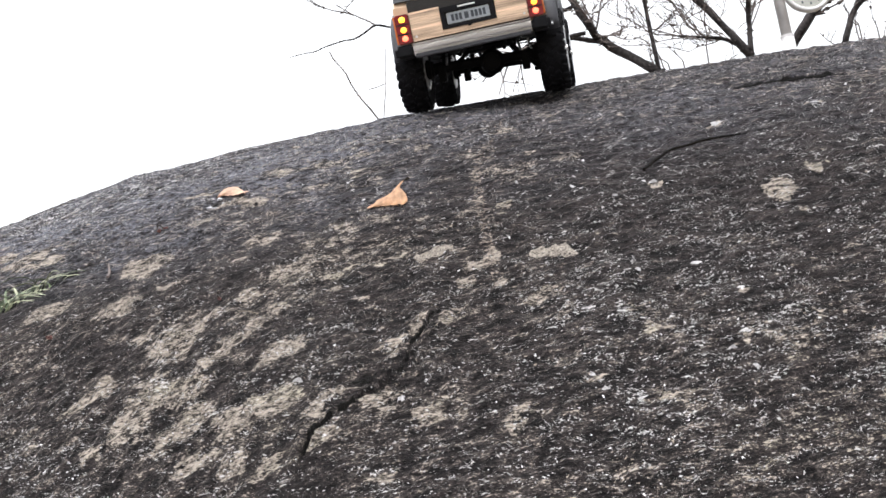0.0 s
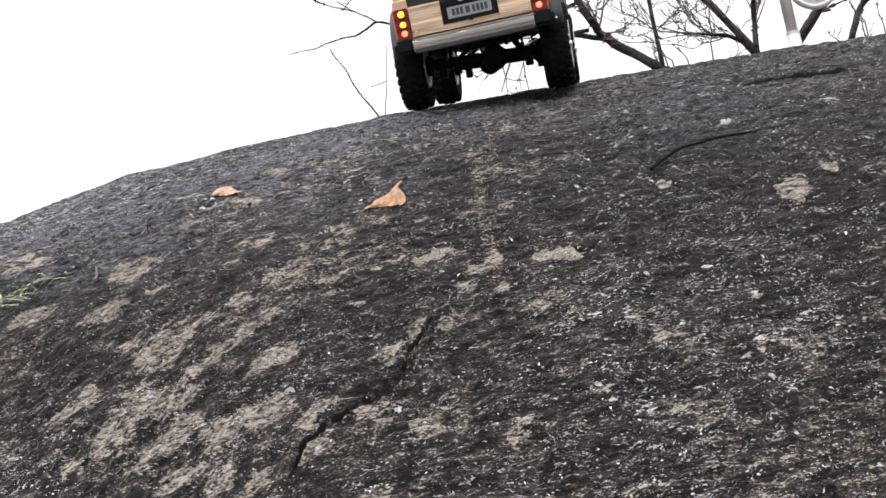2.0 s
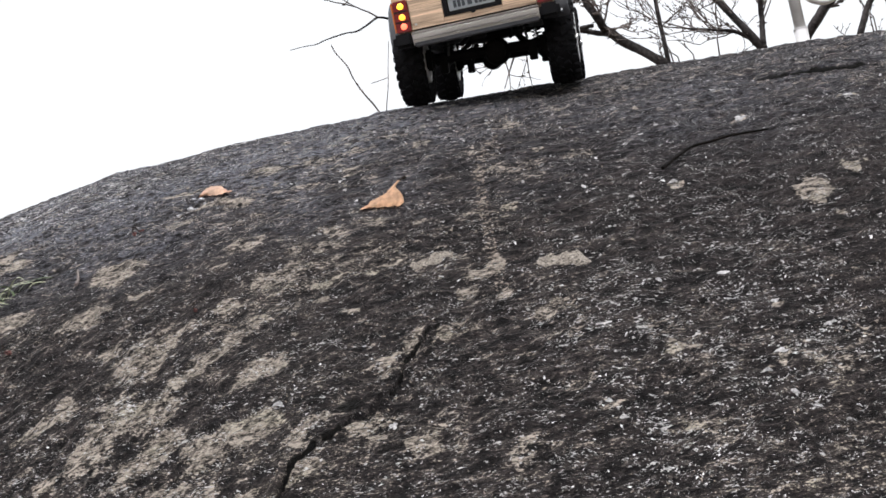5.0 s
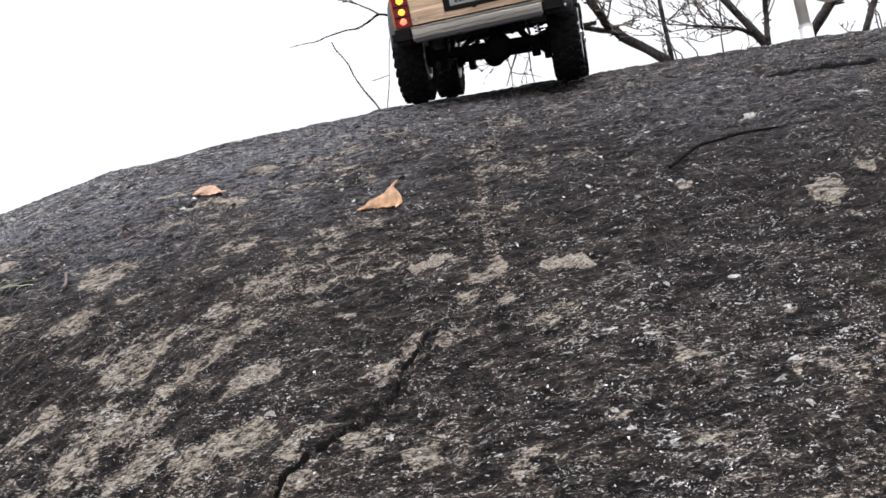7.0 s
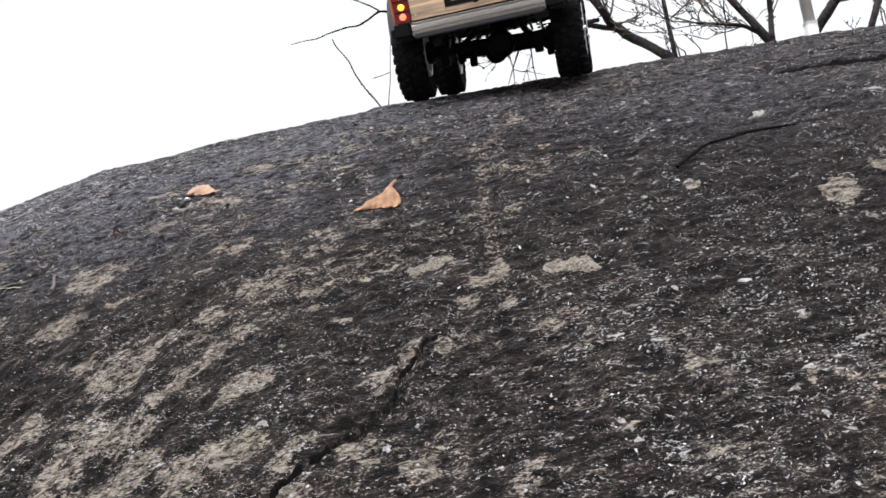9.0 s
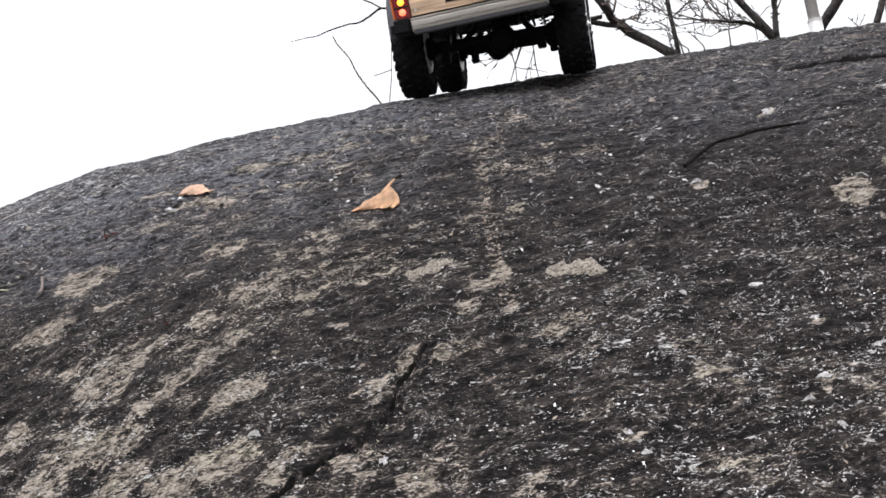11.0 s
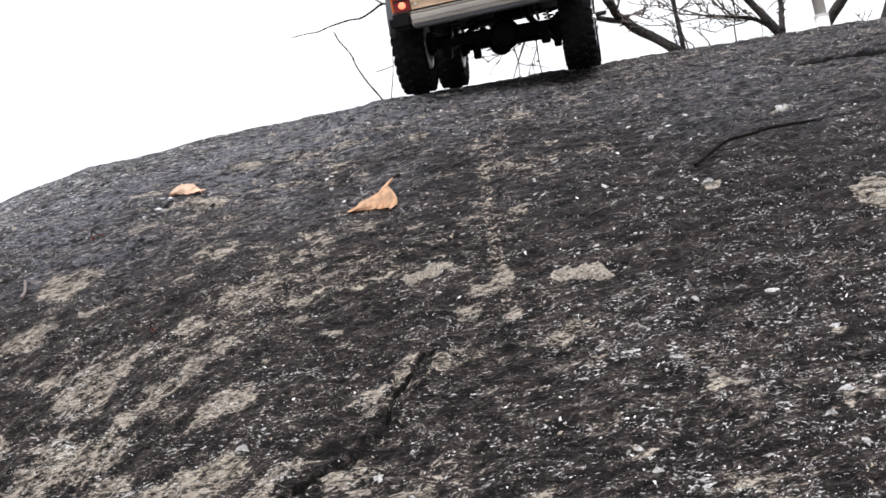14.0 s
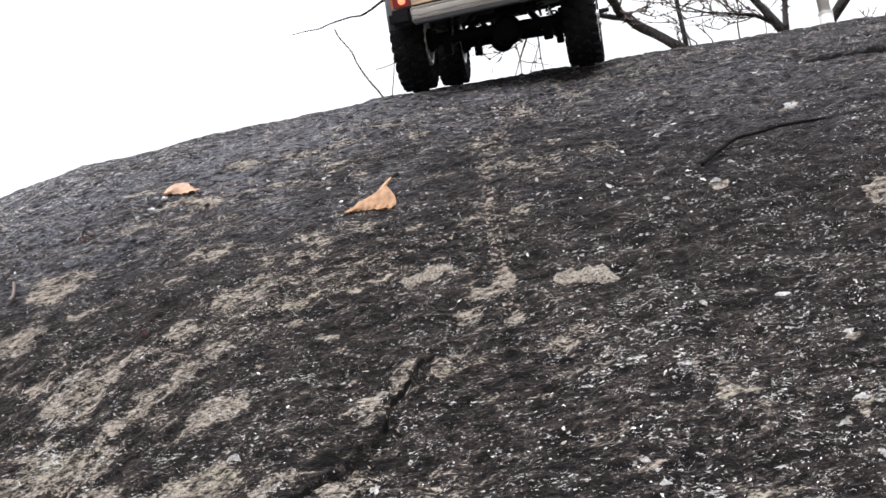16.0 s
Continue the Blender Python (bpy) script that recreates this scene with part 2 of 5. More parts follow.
def side_form(profile, half, bevel=0.002, top_half=None, z_from=0.0, z_to=1.0):
    """A (y, z) outline drawn across the width; above z_from it may lean in to top_half at z_to."""
    bm = bmesh.new()
    a = [bm.verts.new((-half, y, z)) for y, z in profile]
    b = [bm.verts.new((half, y, z)) for y, z in profile]
    bm.faces.new(a), bm.faces.new(b[::-1])
    n = len(profile)
    for i in range(n):
        bm.faces.new((a[i], b[i], b[(i + 1) % n], a[(i + 1) % n]))
    if top_half:
        for v in bm.verts:
            f = min(max((v.co.z - z_from) / (z_to - z_from), 0), 1)
            v.co.x *= 1 + f * (top_half / half - 1)
    if bevel:
        bmesh.ops.bevel(bm, geom=[e for e in bm.edges if len(e.link_faces) == 2 and e.calc_face_angle(0) > 0.5], offset=bevel, segments=2, affect="EDGES")
    return bm


def tube(points, radii, sides=8, bm=None, wobble=0.0):
    """A round, tapered tube along points."""
    bm = bm or bmesh.new()
    pts = [Vector(p) for p in points]
    rings = []
    for i, p in enumerate(pts):
        d = (pts[min(i + 1, len(pts) - 1)] - pts[max(i - 1, 0)]).normalized()
        u = d.orthogonal().normalized() if i == 0 else (u - d * u.dot(d)).normalized()
        w = d.cross(u)
        r = radii[i] if hasattr(radii, "__len__") else radii
        rings.append([bm.verts.new(p + (u * math.cos(2 * math.pi * k / sides) + w * math.sin(2 * math.pi * k / sides)) * r * (1 + random.uniform(-wobble, wobble))) for k in range(sides)])
    for a, b in zip(rings, rings[1:]):
        for k in range(sides):
            bm.faces.new((a[k], a[(k + 1) % sides], b[(k + 1) % sides], b[k]))
    bm.faces.new(rings[0][::-1]), bm.faces.new(rings[-1])
    return bm


def smooth_line(points, steps=5):
    """Points on a smooth curve through the given ones."""
    p = [Vector(q) for q in points]
    p = [2 * p[0] - p[1], *p, 2 * p[-1] - p[-2]]
    out = []
    for i in range(1, len(p) - 2):
        for k in range(steps):
            t = k / steps
            out.append(0.5 * (2 * p[i] + (p[i + 1] - p[i - 1]) * t + (2 * p[i - 1] - 5 * p[i] + 4 * p[i + 1] - p[i + 2]) * t * t + (3 * p[i] - 3 * p[i + 1] + p[i + 2] - p[i - 1]) * t ** 3))
    return out + [p[-2]]


def lathe(profile, seg=32):
    """A closed (x, r) outline turned about the x axis."""
    bm = bmesh.new()
    rings = [[bm.verts.new((x, r * math.cos(2 * math.pi * k / seg), r * math.sin(2 * math.pi * k / seg))) for k in range(seg)] for x, r in profile]
    n = len(rings)
    for i in range(n):
        a, b = rings[i], rings[(i + 1) % n]
        for k in range(seg):
            bm.faces.new((a[k], a[(k + 1) % seg], b[(k + 1) % seg], b[k]))
    return bm


# ---- the boulder ----
def vnoise(x, y, size, seed=0):
    """Smooth value noise, -1 to 1, with cells of that size in metres."""
    x, y = np.asarray(x, float) / size + seed * 17.31, np.asarray(y, float) / size - seed * 9.77
    ix, iy = np.floor(x), np.floor(y)
    u, v = x - ix, y - iy
    u, v = u * u * (3 - 2 * u), v * v * (3 - 2 * v)

    def corner(a, b):
        h = np.sin(a * 127.1 + b * 311.7 + seed * 74.7) * 43758.5453
        return 2 * (h - np.floor(h)) - 1
    low = corner(ix, iy) * (1 - u) + corner(ix + 1, iy) * u
    high = corner(ix, iy + 1) * (1 - u) + corner(ix + 1, iy + 1) * u
    return low * (1 - v) + high * v


def along(x, y, pts):
    """Distance to a line of points, the place along it (0 to 1) and the side."""
    x, y = np.asarray(x, float), np.asarray(y, float)
    best, place, side = np.full(x.shape, 9.0), np.zeros(x.shape), np.zeros(x.shape)
    for i in range(len(pts) - 1):
        (ax, ay), (bx, by) = pts[i], pts[i + 1]
        dx, dy = bx - ax, by - ay
        f = np.clip(((x - ax) * dx + (y - ay) * dy) / (dx * dx + dy * dy), 0, 1)
        d = np.hypot(x - ax - f * dx, y - ay - f * dy)
        near = d < best
        best = np.where(near, d, best)
        place = np.where(near, (i + f) / (len(pts) - 1), place)
        side = np.where(near, np.sign(dx * (y - ay) - dy * (x - ax)), side)
    return best, place, side


def dome(x, y):
    """The boulder's large form: height over the ground."""
    x, y = np.asarray(x, float), np.asarray(y, float)
    q = np.clip(y, 0.55, 1.52) - 0.9
    z = 0.882 + 0.75 * q - 0.4 * q * q + 0.252 * np.clip(y - 1.52, 0, 0.34)
    z = z + 1.03 * np.minimum(y - 0.55, 0) - 0.45 * np.maximum(y - 1.95, 0) ** 2
    side = np.where(x < 0, -0.14, -0.024) * x * x
    side = side - 0.5 * np.maximum(np.abs(x) - 1.0, 0) ** 2
    return z + 0.0135 + side


CRACK = [(0.0060, 0.8610), (-0.0036, 0.8582), (-0.0128, 0.8554), (-0.0197, 0.8504), (-0.0253, 0.8463), (-0.0292, 0.8386), (-0.0340, 0.8336), (-0.0411, 0.8286), (-0.0450, 0.8232), (-0.0484, 0.8132), (-0.0536, 0.8042), (-0.0604, 0.7993), (-0.0667, 0.7925), (-0.0744, 0.7857), (-0.0819, 0.7826), (-0.0901, 0.7777), (-0.0992, 0.7732), (-0.1083, 0.7691), (-0.1154, 0.7633), (-0.1218, 0.7593), (-0.1265, 0.7508), (-0.1297, 0.7435), (-0.1340, 0.7340)]
LEDGE = [(0.3620, 1.2356), (0.3929, 1.2310), (0.4163, 1.2250), (0.4396, 1.2194), (0.4616, 1.2114), (0.4833, 1.2105), (0.5050, 1.2050)]
GUTTER = [(-0.520, 0.950), (-0.468, 0.986), (-0.421, 1.040), (-0.382, 1.053), (-0.347, 1.079), (-0.314, 1.092), (-0.274, 1.112), (-0.234, 1.144)]
GROWN = []
CUSHIONS = [(0.0745, 0.9040, 0.0056, 0.0055), (0.0810, 0.9045, 0.0066, 0.0064), (0.0885, 0.9025, 0.0072, 0.0066), (0.0950, 0.9030, 0.0080, 0.0080), (0.1015, 0.9030, 0.0078, 0.0084), (0.1065, 0.9010, 0.0054, 0.0068),
            (-0.0235, 0.9300, 0.0065, 0.0036), (-0.0165, 0.9310, 0.0070, 0.0042), (-0.0080, 0.9335, 0.0075, 0.0042), (-0.0005, 0.9350, 0.0065, 0.0034), (0.0035, 0.9365, 0.0040, 0.0026)]


def lichen(x, y, rx, ry, raised=0.0, strength=1.0):
    """A lichen patch that grows on the boulder at x, y."""
    GROWN.append((x, y, rx, ry, raised, strength))


def swing(x, y):
    """Where the rock's grain swings round on the left flank, 0 to 1."""
    return np.clip((-x - 0.06) * 7, 0, 1) * np.clip((1.04 - y) * 9, 0, 1)


def grain_relief(x, y):
    """Low plates and pits that lie along the grain."""
    total, bend = 0.0, swing(x, y)
    for turn, share in ((6, 1 - bend), (45, bend)):
        c, s = math.cos(radians(turn)), math.sin(radians(turn))
        u, v = (c * x + s * y) / 1.7, (c * y - s * x) / 0.75
        plates = vnoise(u, v, 0.013, 4)
        plates = np.clip((plates + 0.25) / 0.5, 0, 1)
        small = np.clip((vnoise(u, v, 0.0062, 5) + 0.3) / 0.6, 0, 1)
        total = total + share * (0.0019 * plates * plates * (3 - 2 * plates) + 0.0019 * small + 0.0009 * vnoise(u, v, 0.0035, 19))
    return total - 0.0020


def rock_z(x, y):
    """The boulder's surface, with its swells, grain, cracks and lichen cushions."""
    x, y = np.asarray(x, float), np.asarray(y, float)
    z = dome(x, y) + 0.004 * vnoise(x, y, 0.21, 1) + 0.0022 * vnoise(x, y, 0.07, 2)
    z = z + 0.0014 * vnoise(x, y, 0.026, 3) + grain_relief(x, y)
    wx, wy = x + 0.003 * vnoise(x, y, 0.02, 6), y + 0.003 * vnoise(x, y, 0.02, 7)
    jag = 0.0008 * vnoise(x, y, 0.006, 15) + 0.0005 * vnoise(x, y, 0.0025, 29)
    d, f, s = along(x + jag, y - jag, CRACK)
    depth = (0.009 + 0.004 * f) * np.clip(f * 14 - 0.4, 0.0, 1) * (0.72 + 0.45 * vnoise(x, y, 0.012, 8))
    half = (0.0008 + 0.0002 * f) * (1 + 0.45 * vnoise(x, y, 0.012, 24) + 0.3 * vnoise(x, y, 0.004, 16))
    z = z - depth * np.exp(-(d / half) ** 4)
    # its left side stands proud as a gritty lip
    z = z + 0.0022 * np.exp(-(d / 0.010) ** 2) * np.clip(-s * d / 0.001, 0, 1) * np.clip(f * 5, 0, 1)
    z = z + np.exp(-((d - 0.008) / 0.007) ** 2) * (0.0010 + 0.0022 * vnoise(x, y, 0.0042, 17) + 0.0014 * vnoise(x, y, 0.009, 18)) * np.where(s > 0, 1.3, 0.5)
    d, f, s = along(0.7 * x + 0.3 * wx, 0.7 * y + 0.3 * wy, LEDGE)
    ends = np.clip(f * 6, 0, 1) * np.clip((1 - f) * 3, 0, 1)
    z = z - 0.010 * ends * np.exp(-(d / 0.0034) ** 2) + 0.0050 * ends * np.exp(-(d / 0.030) ** 2) * np.clip(0.5 + 0.5 * s * d / 0.0020, 0, 1)
    d, f, s = along(wx, wy, GUTTER)
    z = z - 0.005 * np.exp(-(d / 0.014) ** 2) * np.clip((1 - f) * 3, 0, 1)
    for gx, gy, r, deep in ((0.119, 0.904, 0.009, 0.006), (-0.243, 1.133, 0.012, 0.006), (-0.262, 1.118, 0.010, 0.005), (0.066, 0.846, 0.008, 0.004)):
        z = z - deep * np.exp(-((x - gx) ** 2 + 2 * (y - gy) ** 2) / r ** 2)
    z = z - 0.006 * np.exp(-((x - 0.185) ** 2 + (y - 1.37) ** 2) / 0.065 ** 2)
    z = z + 0.0016 * vnoise(x, y, 0.045, 10) * np.clip((y - 1.2) * 5, 0, 1)
    # low swells along the crest, and the drop at its left end
    crest = -0.0032 - 0.0022 * np.clip((0.02 - x) * 6, 0, 1) - 0.006 * np.clip((-x - 0.44) * 22, 0, 1)
    for cx, wide, high in ((-0.400, 0.028, 0.0042), (-0.310, 0.028, -0.0035), (-0.120, 0.045, -0.0022), (-0.035, 0.035, 0.0032)):
        crest = crest + high * np.exp(-((x - cx) / wide) ** 2)
    z = z + crest * np.exp(-((y - 1.48) / 0.15) ** 2)
    for gx, gy, rx, ry, raised, _ in GROWN:
        if raised:
            z = z + raised * np.exp(-(((x - gx) / rx) ** 2 + ((y - gy) / ry) ** 2) ** 2) * (1 + 0.35 * vnoise(x, y, 0.006, 9))
    return z


lichen(0.022, 0.904, 0.013, 0.008, 0.001)
lichen(0.039, 0.877, 0.010, 0.008)
lichen(-0.2106, 0.7516, 0.015, 0.008, 0.0, 1.1)
lichen(-0.1822, 0.7480, 0.014, 0.007, 0.0, 1.0)
lichen(-0.1607, 0.7350, 0.014, 0.006, 0.0, 0.9)
lichen(-0.2953, 0.7798, 0.012, 0.006, 0.0, 1.1)
lichen(-0.0731, 0.7157, 0.010, 0.005, 0.0, 1.1)
lichen(-0.1135, 0.7498, 0.012, 0.006, 0.0, 0.8)
lichen(-0.4400, 1.1230, 0.026, 0.014, 0.001, 1.2)
lichen(-0.4100, 1.1000, 0.020, 0.012, 0.001, 1.2)
lichen(-0.4800, 1.1640, 0.016, 0.014, 0.0, 1.0)
lichen(-0.3793, 0.9884, 0.020, 0.008, 0.0, 1.1)
lichen(-0.115, 0.945, 0.040, 0.025, 0.0, 0.42)
lichen(-0.160, 0.905, 0.040, 0.020, 0.0, 0.38)
lichen(-0.060, 0.955, 0.030, 0.020, 0.0, 0.35)
lichen(-0.170, 1.060, 0.045, 0.020, 0.0, 0.32)
lichen(0.055, 1.090, 0.022, 0.060, 0.0, 0.28)
lichen(0.042, 0.985, 0.018, 0.050, 0.0, 0.25)
lichen(0.308, 0.942, 0.017, 0.015, 0.001, 1.2)
lichen(0.353, 0.965, 0.014, 0.009, 0.001, 1.2)
lichen(0.150, 0.788, 0.015, 0.006, 0.001, 1.2)
lichen(-0.301, 0.957, 0.020, 0.013, 0.001, 1.2)
lichen(-0.292, 1.028, 0.025, 0.021, 0.001, 1.1)
lichen(-0.242, 0.883, 0.024, 0.020, 0.001, 1.05)
lichen(-0.273, 0.905, 0.012, 0.007)
lichen(-0.257, 0.977, 0.009, 0.006)
lichen(-0.151, 0.902, 0.009, 0.005, 0.001)
lichen(-0.100, 0.911, 0.009, 0.006, 0.001)
lichen(-0.257, 0.823, 0.024, 0.017, 0.001, 1.0)
lichen(-0.222, 0.828, 0.015, 0.012, 0.0, 0.9)
lichen(-0.198, 0.860, 0.021, 0.008)
lichen(-0.151, 0.841, 0.019, 0.010)
lichen(-0.175, 0.879, 0.017, 0.010)
lichen(-0.178, 0.931, 0.014, 0.009)
lichen(-0.141, 0.958, 0.024, 0.010, 0.0, 0.75)
lichen(-0.269, 0.803, 0.020, 0.015)
lichen(-0.227, 0.788, 0.023, 0.012)
lichen(-0.185, 0.781, 0.015, 0.014)
lichen(-0.156, 0.791, 0.023, 0.011)
lichen(-0.0330, 0.8460, 0.0050, 0.0035, 0.001, 1.3)
lichen(-0.0405, 0.8405, 0.0055, 0.0038, 0.001, 1.4)
lichen(-0.0470, 0.8345, 0.006, 0.004, 0.001, 1.4)
lichen(-0.0535, 0.8275, 0.006, 0.0042, 0.001, 1.4)
lichen(-0.0570, 0.8190, 0.006, 0.005, 0.001, 0.8)
lichen(-0.0790, 0.7765, 0.009, 0.004, 0.001, 1.0)
lichen(-0.0630, 0.7800, 0.009, 0.004, 0.001, 1.0)
lichen(-0.0700, 0.7700, 0.010, 0.004, 0.001, 0.8)
lichen(-0.1200, 0.7800, 0.012, 0.007, 0.001, 1.1)
lichen(-0.1010, 0.7875, 0.014, 0.006, 0.001, 0.9)
lichen(-0.0100, 0.8450, 0.009, 0.005, 0.0, 0.9)
lichen(0.0030, 0.8520, 0.009, 0.005, 0.0, 0.9)
lichen(-0.0356, 0.7588, 0.009, 0.006, 0.0, 1.0)
lichen(-0.2540, 1.1730, 0.018, 0.005, 0.0, 1.0)
lichen(-0.1630, 1.1450, 0.020, 0.006, 0.0, 0.9)
lichen(-0.2060, 1.1180, 0.016, 0.005, 0.0, 1.2)
lichen(-0.1000, 1.0140, 0.012, 0.006, 0.0, 0.7)
lichen(0.073, 0.849, 0.016, 0.008, 0.0, 0.65)
lichen(0.141, 0.809, 0.015, 0.009, 0.0, 0.70)
lichen(0.253, 0.879, 0.029, 0.010, 0.0, 0.55)
lichen(0.146, 1.079, 0.018, 0.013, 0.0, 0.7)
lichen(0.063, 0.995, 0.010, 0.008)
lichen(0.000, 1.193, 0.013, 0.011)
lichen(0.050, 1.071, 0.009, 0.008)
lichen(-0.112, 1.200, 0.025, 0.018, 0.0, 0.6)
lichen(-0.056, 1.006, 0.012, 0.008, 0.0, 0.6)
lichen(-0.090, 0.996, 0.017, 0.010, 0.0, 0.6)
lichen(-0.206, 1.123, 0.024, 0.010, 0.0, 1.2)
lichen(0.240, 0.767, 0.018, 0.009, 0.0, 0.65)
lichen(0.143, 0.733, 0.014, 0.006)
lichen(0.033, 0.735, 0.014, 0.007, 0.0, 0.75)
lichen(-0.038, 0.756, 0.011, 0.008)
lichen(0.078, 0.782, 0.013, 0.005, 0.0, 0.70)
lichen(0.038, 0.913, 0.008, 0.013)
lichen(0.086, 1.062, 0.031, 0.025, 0.0, 0.5)
lichen(0.416, 1.116, 0.010, 0.005, 0.0, 1.1)
lichen(0.305, 1.103, 0.009, 0.008, 0.0, 1.1)
lichen(0.207, 0.991, 0.008, 0.004, 0.0, 1.1)
lichen(0.165, 0.970, 0.004, 0.003, 0.0, 1.1)
lichen(0.311, 0.908, 0.005, 0.003, 0.0, 1.1)
lichen(0.222, 1.184, 0.006, 0.006, 0.0, 1.1)
lichen(0.225, 0.822, 0.005, 0.003, 0.0, 1.1)
lichen(0.197, 0.761, 0.006, 0.003, 0.0, 1.1)
lichen(0.210, 0.771, 0.008, 0.002, 0.0, 1.1)
lichen(-0.261, 0.972, 0.008, 0.005, 0.0, 1.1)
lichen(-0.162, 1.322, 0.006, 0.018, 0.0, 0.65)
lichen(0.107, 1.097, 0.005, 0.004, 0.0, 1.1)
lichen(0.156, 0.855, 0.006, 0.002, 0.0, 1.1)
lichen(-0.076, 1.154, 0.013, 0.007, 0.0, 0.65)
lichen(-0.035, 1.234, 0.013, 0.008, 0.0, 0.65)
lichen(-0.065, 1.205, 0.018, 0.009, 0.0, 0.65)
lichen(-0.166, 1.199, 0.026, 0.018, 0.0, 0.65)
lichen(-0.185, 1.113, 0.017, 0.009, 0.0, 0.65)
lichen(-0.122, 0.874, 0.003, 0.003, 0.0, 1.1)
lichen(0.269, 0.789, 0.007, 0.002, 0.0, 1.1)
lichen(0.088, 0.759, 0.005, 0.003, 0.0, 1.1)
lichen(-0.480, 1.467, 0.014, 0.004, 0.0, 0.65)
lichen(0.092, 1.204, 0.015, 0.011, 0.0, 0.65)
lichen(0.013, 0.889, 0.011, 0.005, 0.0, 1.1)
lichen(0.076, 0.826, 0.016, 0.007, 0.0, 0.60)
lichen(0.045, 0.813, 0.012, 0.006, 0.0, 0.60)
lichen(-0.081, 0.890, 0.011, 0.005, 0.0, 1.1)
lichen(-0.218, 0.908, 0.014, 0.007, 0.0, 1.1)
lichen(-0.306, 0.842, 0.017, 0.008, 0.0, 1.1)
lichen(-0.175, 1.016, 0.018, 0.010, 0.0, 0.65)
lichen(-0.114, 0.991, 0.015, 0.008, 0.0, 0.65)


def grid_lines(low, near_low, near_high, high, step, last, grow=1.22):
    """Coordinates, close together between near_low and near_high (from step to last apart) and wider outside."""
    mid = [near_low]
    while mid[-1] < near_high:
        mid.append(mid[-1] + step + (last - step) * (mid[-1] - near_low) / (near_high - near_low))
    left, right, s, x = [], [], step, near_low
    while x > low:
        s = min(s * grow, 0.03)
        x -= s
        left.append(x)
    s, x = last, mid[-1]
    while x < high:
        s = min(s * grow, 0.03)
        x += s
        right.append(x)
    return np.array(left[::-1] + mid + right)


def flecking(x, y):
    """How thickly the white lichen grows: most on the lower right slope, none in the cracks."""
    w = 0.52 + 0.14 * vnoise(x, y, 0.10, 21) + 0.26 * vnoise(x, y, 0.028, 22) + 0.17 * np.clip((x + 0.07) * 6, 0, 1) - 0.62 * np.clip((y - 0.80 - 0.13 * np.clip((x - 0.06) * 8, 0, 1)) * 3.2, 0, 1)
    near = np.clip((1.9 - y) * 3, 0, 1) * np.clip((0.95 + x) * 3, 0, 1)
    w = w + 0.95 * np.clip((-x - 0.10) * 4, 0, 1) * np.clip((y - 1.08) * 6, 0, 1) * near
    w = w + 0.34 * np.clip((y - 1.14) * 5, 0, 1) * near
    w = w - 0.12 * np.exp(-((x - 0.22) / 0.20) ** 2 - ((y - 1.00) / 0.10) ** 2)
    w = w - 0.16 * np.clip((x - 0.10) * 5, 0, 1)
    w = np.clip(w, 0, 1.2)
    for px, py, rx, ry in CUSHIONS:
        w = w * (1 - np.exp(-(((x - px) / (1.3 * rx)) ** 2 + ((y - py) / (1.3 * ry)) ** 2) ** 2))
    # black hollows: humus, with the shade of the hollow painted in
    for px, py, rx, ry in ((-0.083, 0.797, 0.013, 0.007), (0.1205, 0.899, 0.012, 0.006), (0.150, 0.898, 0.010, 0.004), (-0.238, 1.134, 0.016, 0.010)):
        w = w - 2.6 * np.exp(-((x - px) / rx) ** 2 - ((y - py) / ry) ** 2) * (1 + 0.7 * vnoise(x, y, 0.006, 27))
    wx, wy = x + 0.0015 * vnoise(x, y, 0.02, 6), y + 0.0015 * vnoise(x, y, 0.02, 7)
    # crack, ledge undercut and gutter: shade painted as near-black, along with humus
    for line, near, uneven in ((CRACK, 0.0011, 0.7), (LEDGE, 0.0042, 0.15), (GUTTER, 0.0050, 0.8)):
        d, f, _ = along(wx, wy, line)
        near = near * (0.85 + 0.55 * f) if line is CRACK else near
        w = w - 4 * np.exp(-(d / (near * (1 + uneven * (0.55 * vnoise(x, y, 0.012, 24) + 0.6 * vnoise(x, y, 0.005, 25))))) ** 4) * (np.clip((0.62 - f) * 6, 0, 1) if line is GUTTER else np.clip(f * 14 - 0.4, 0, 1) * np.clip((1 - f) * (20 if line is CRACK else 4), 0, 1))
    return w


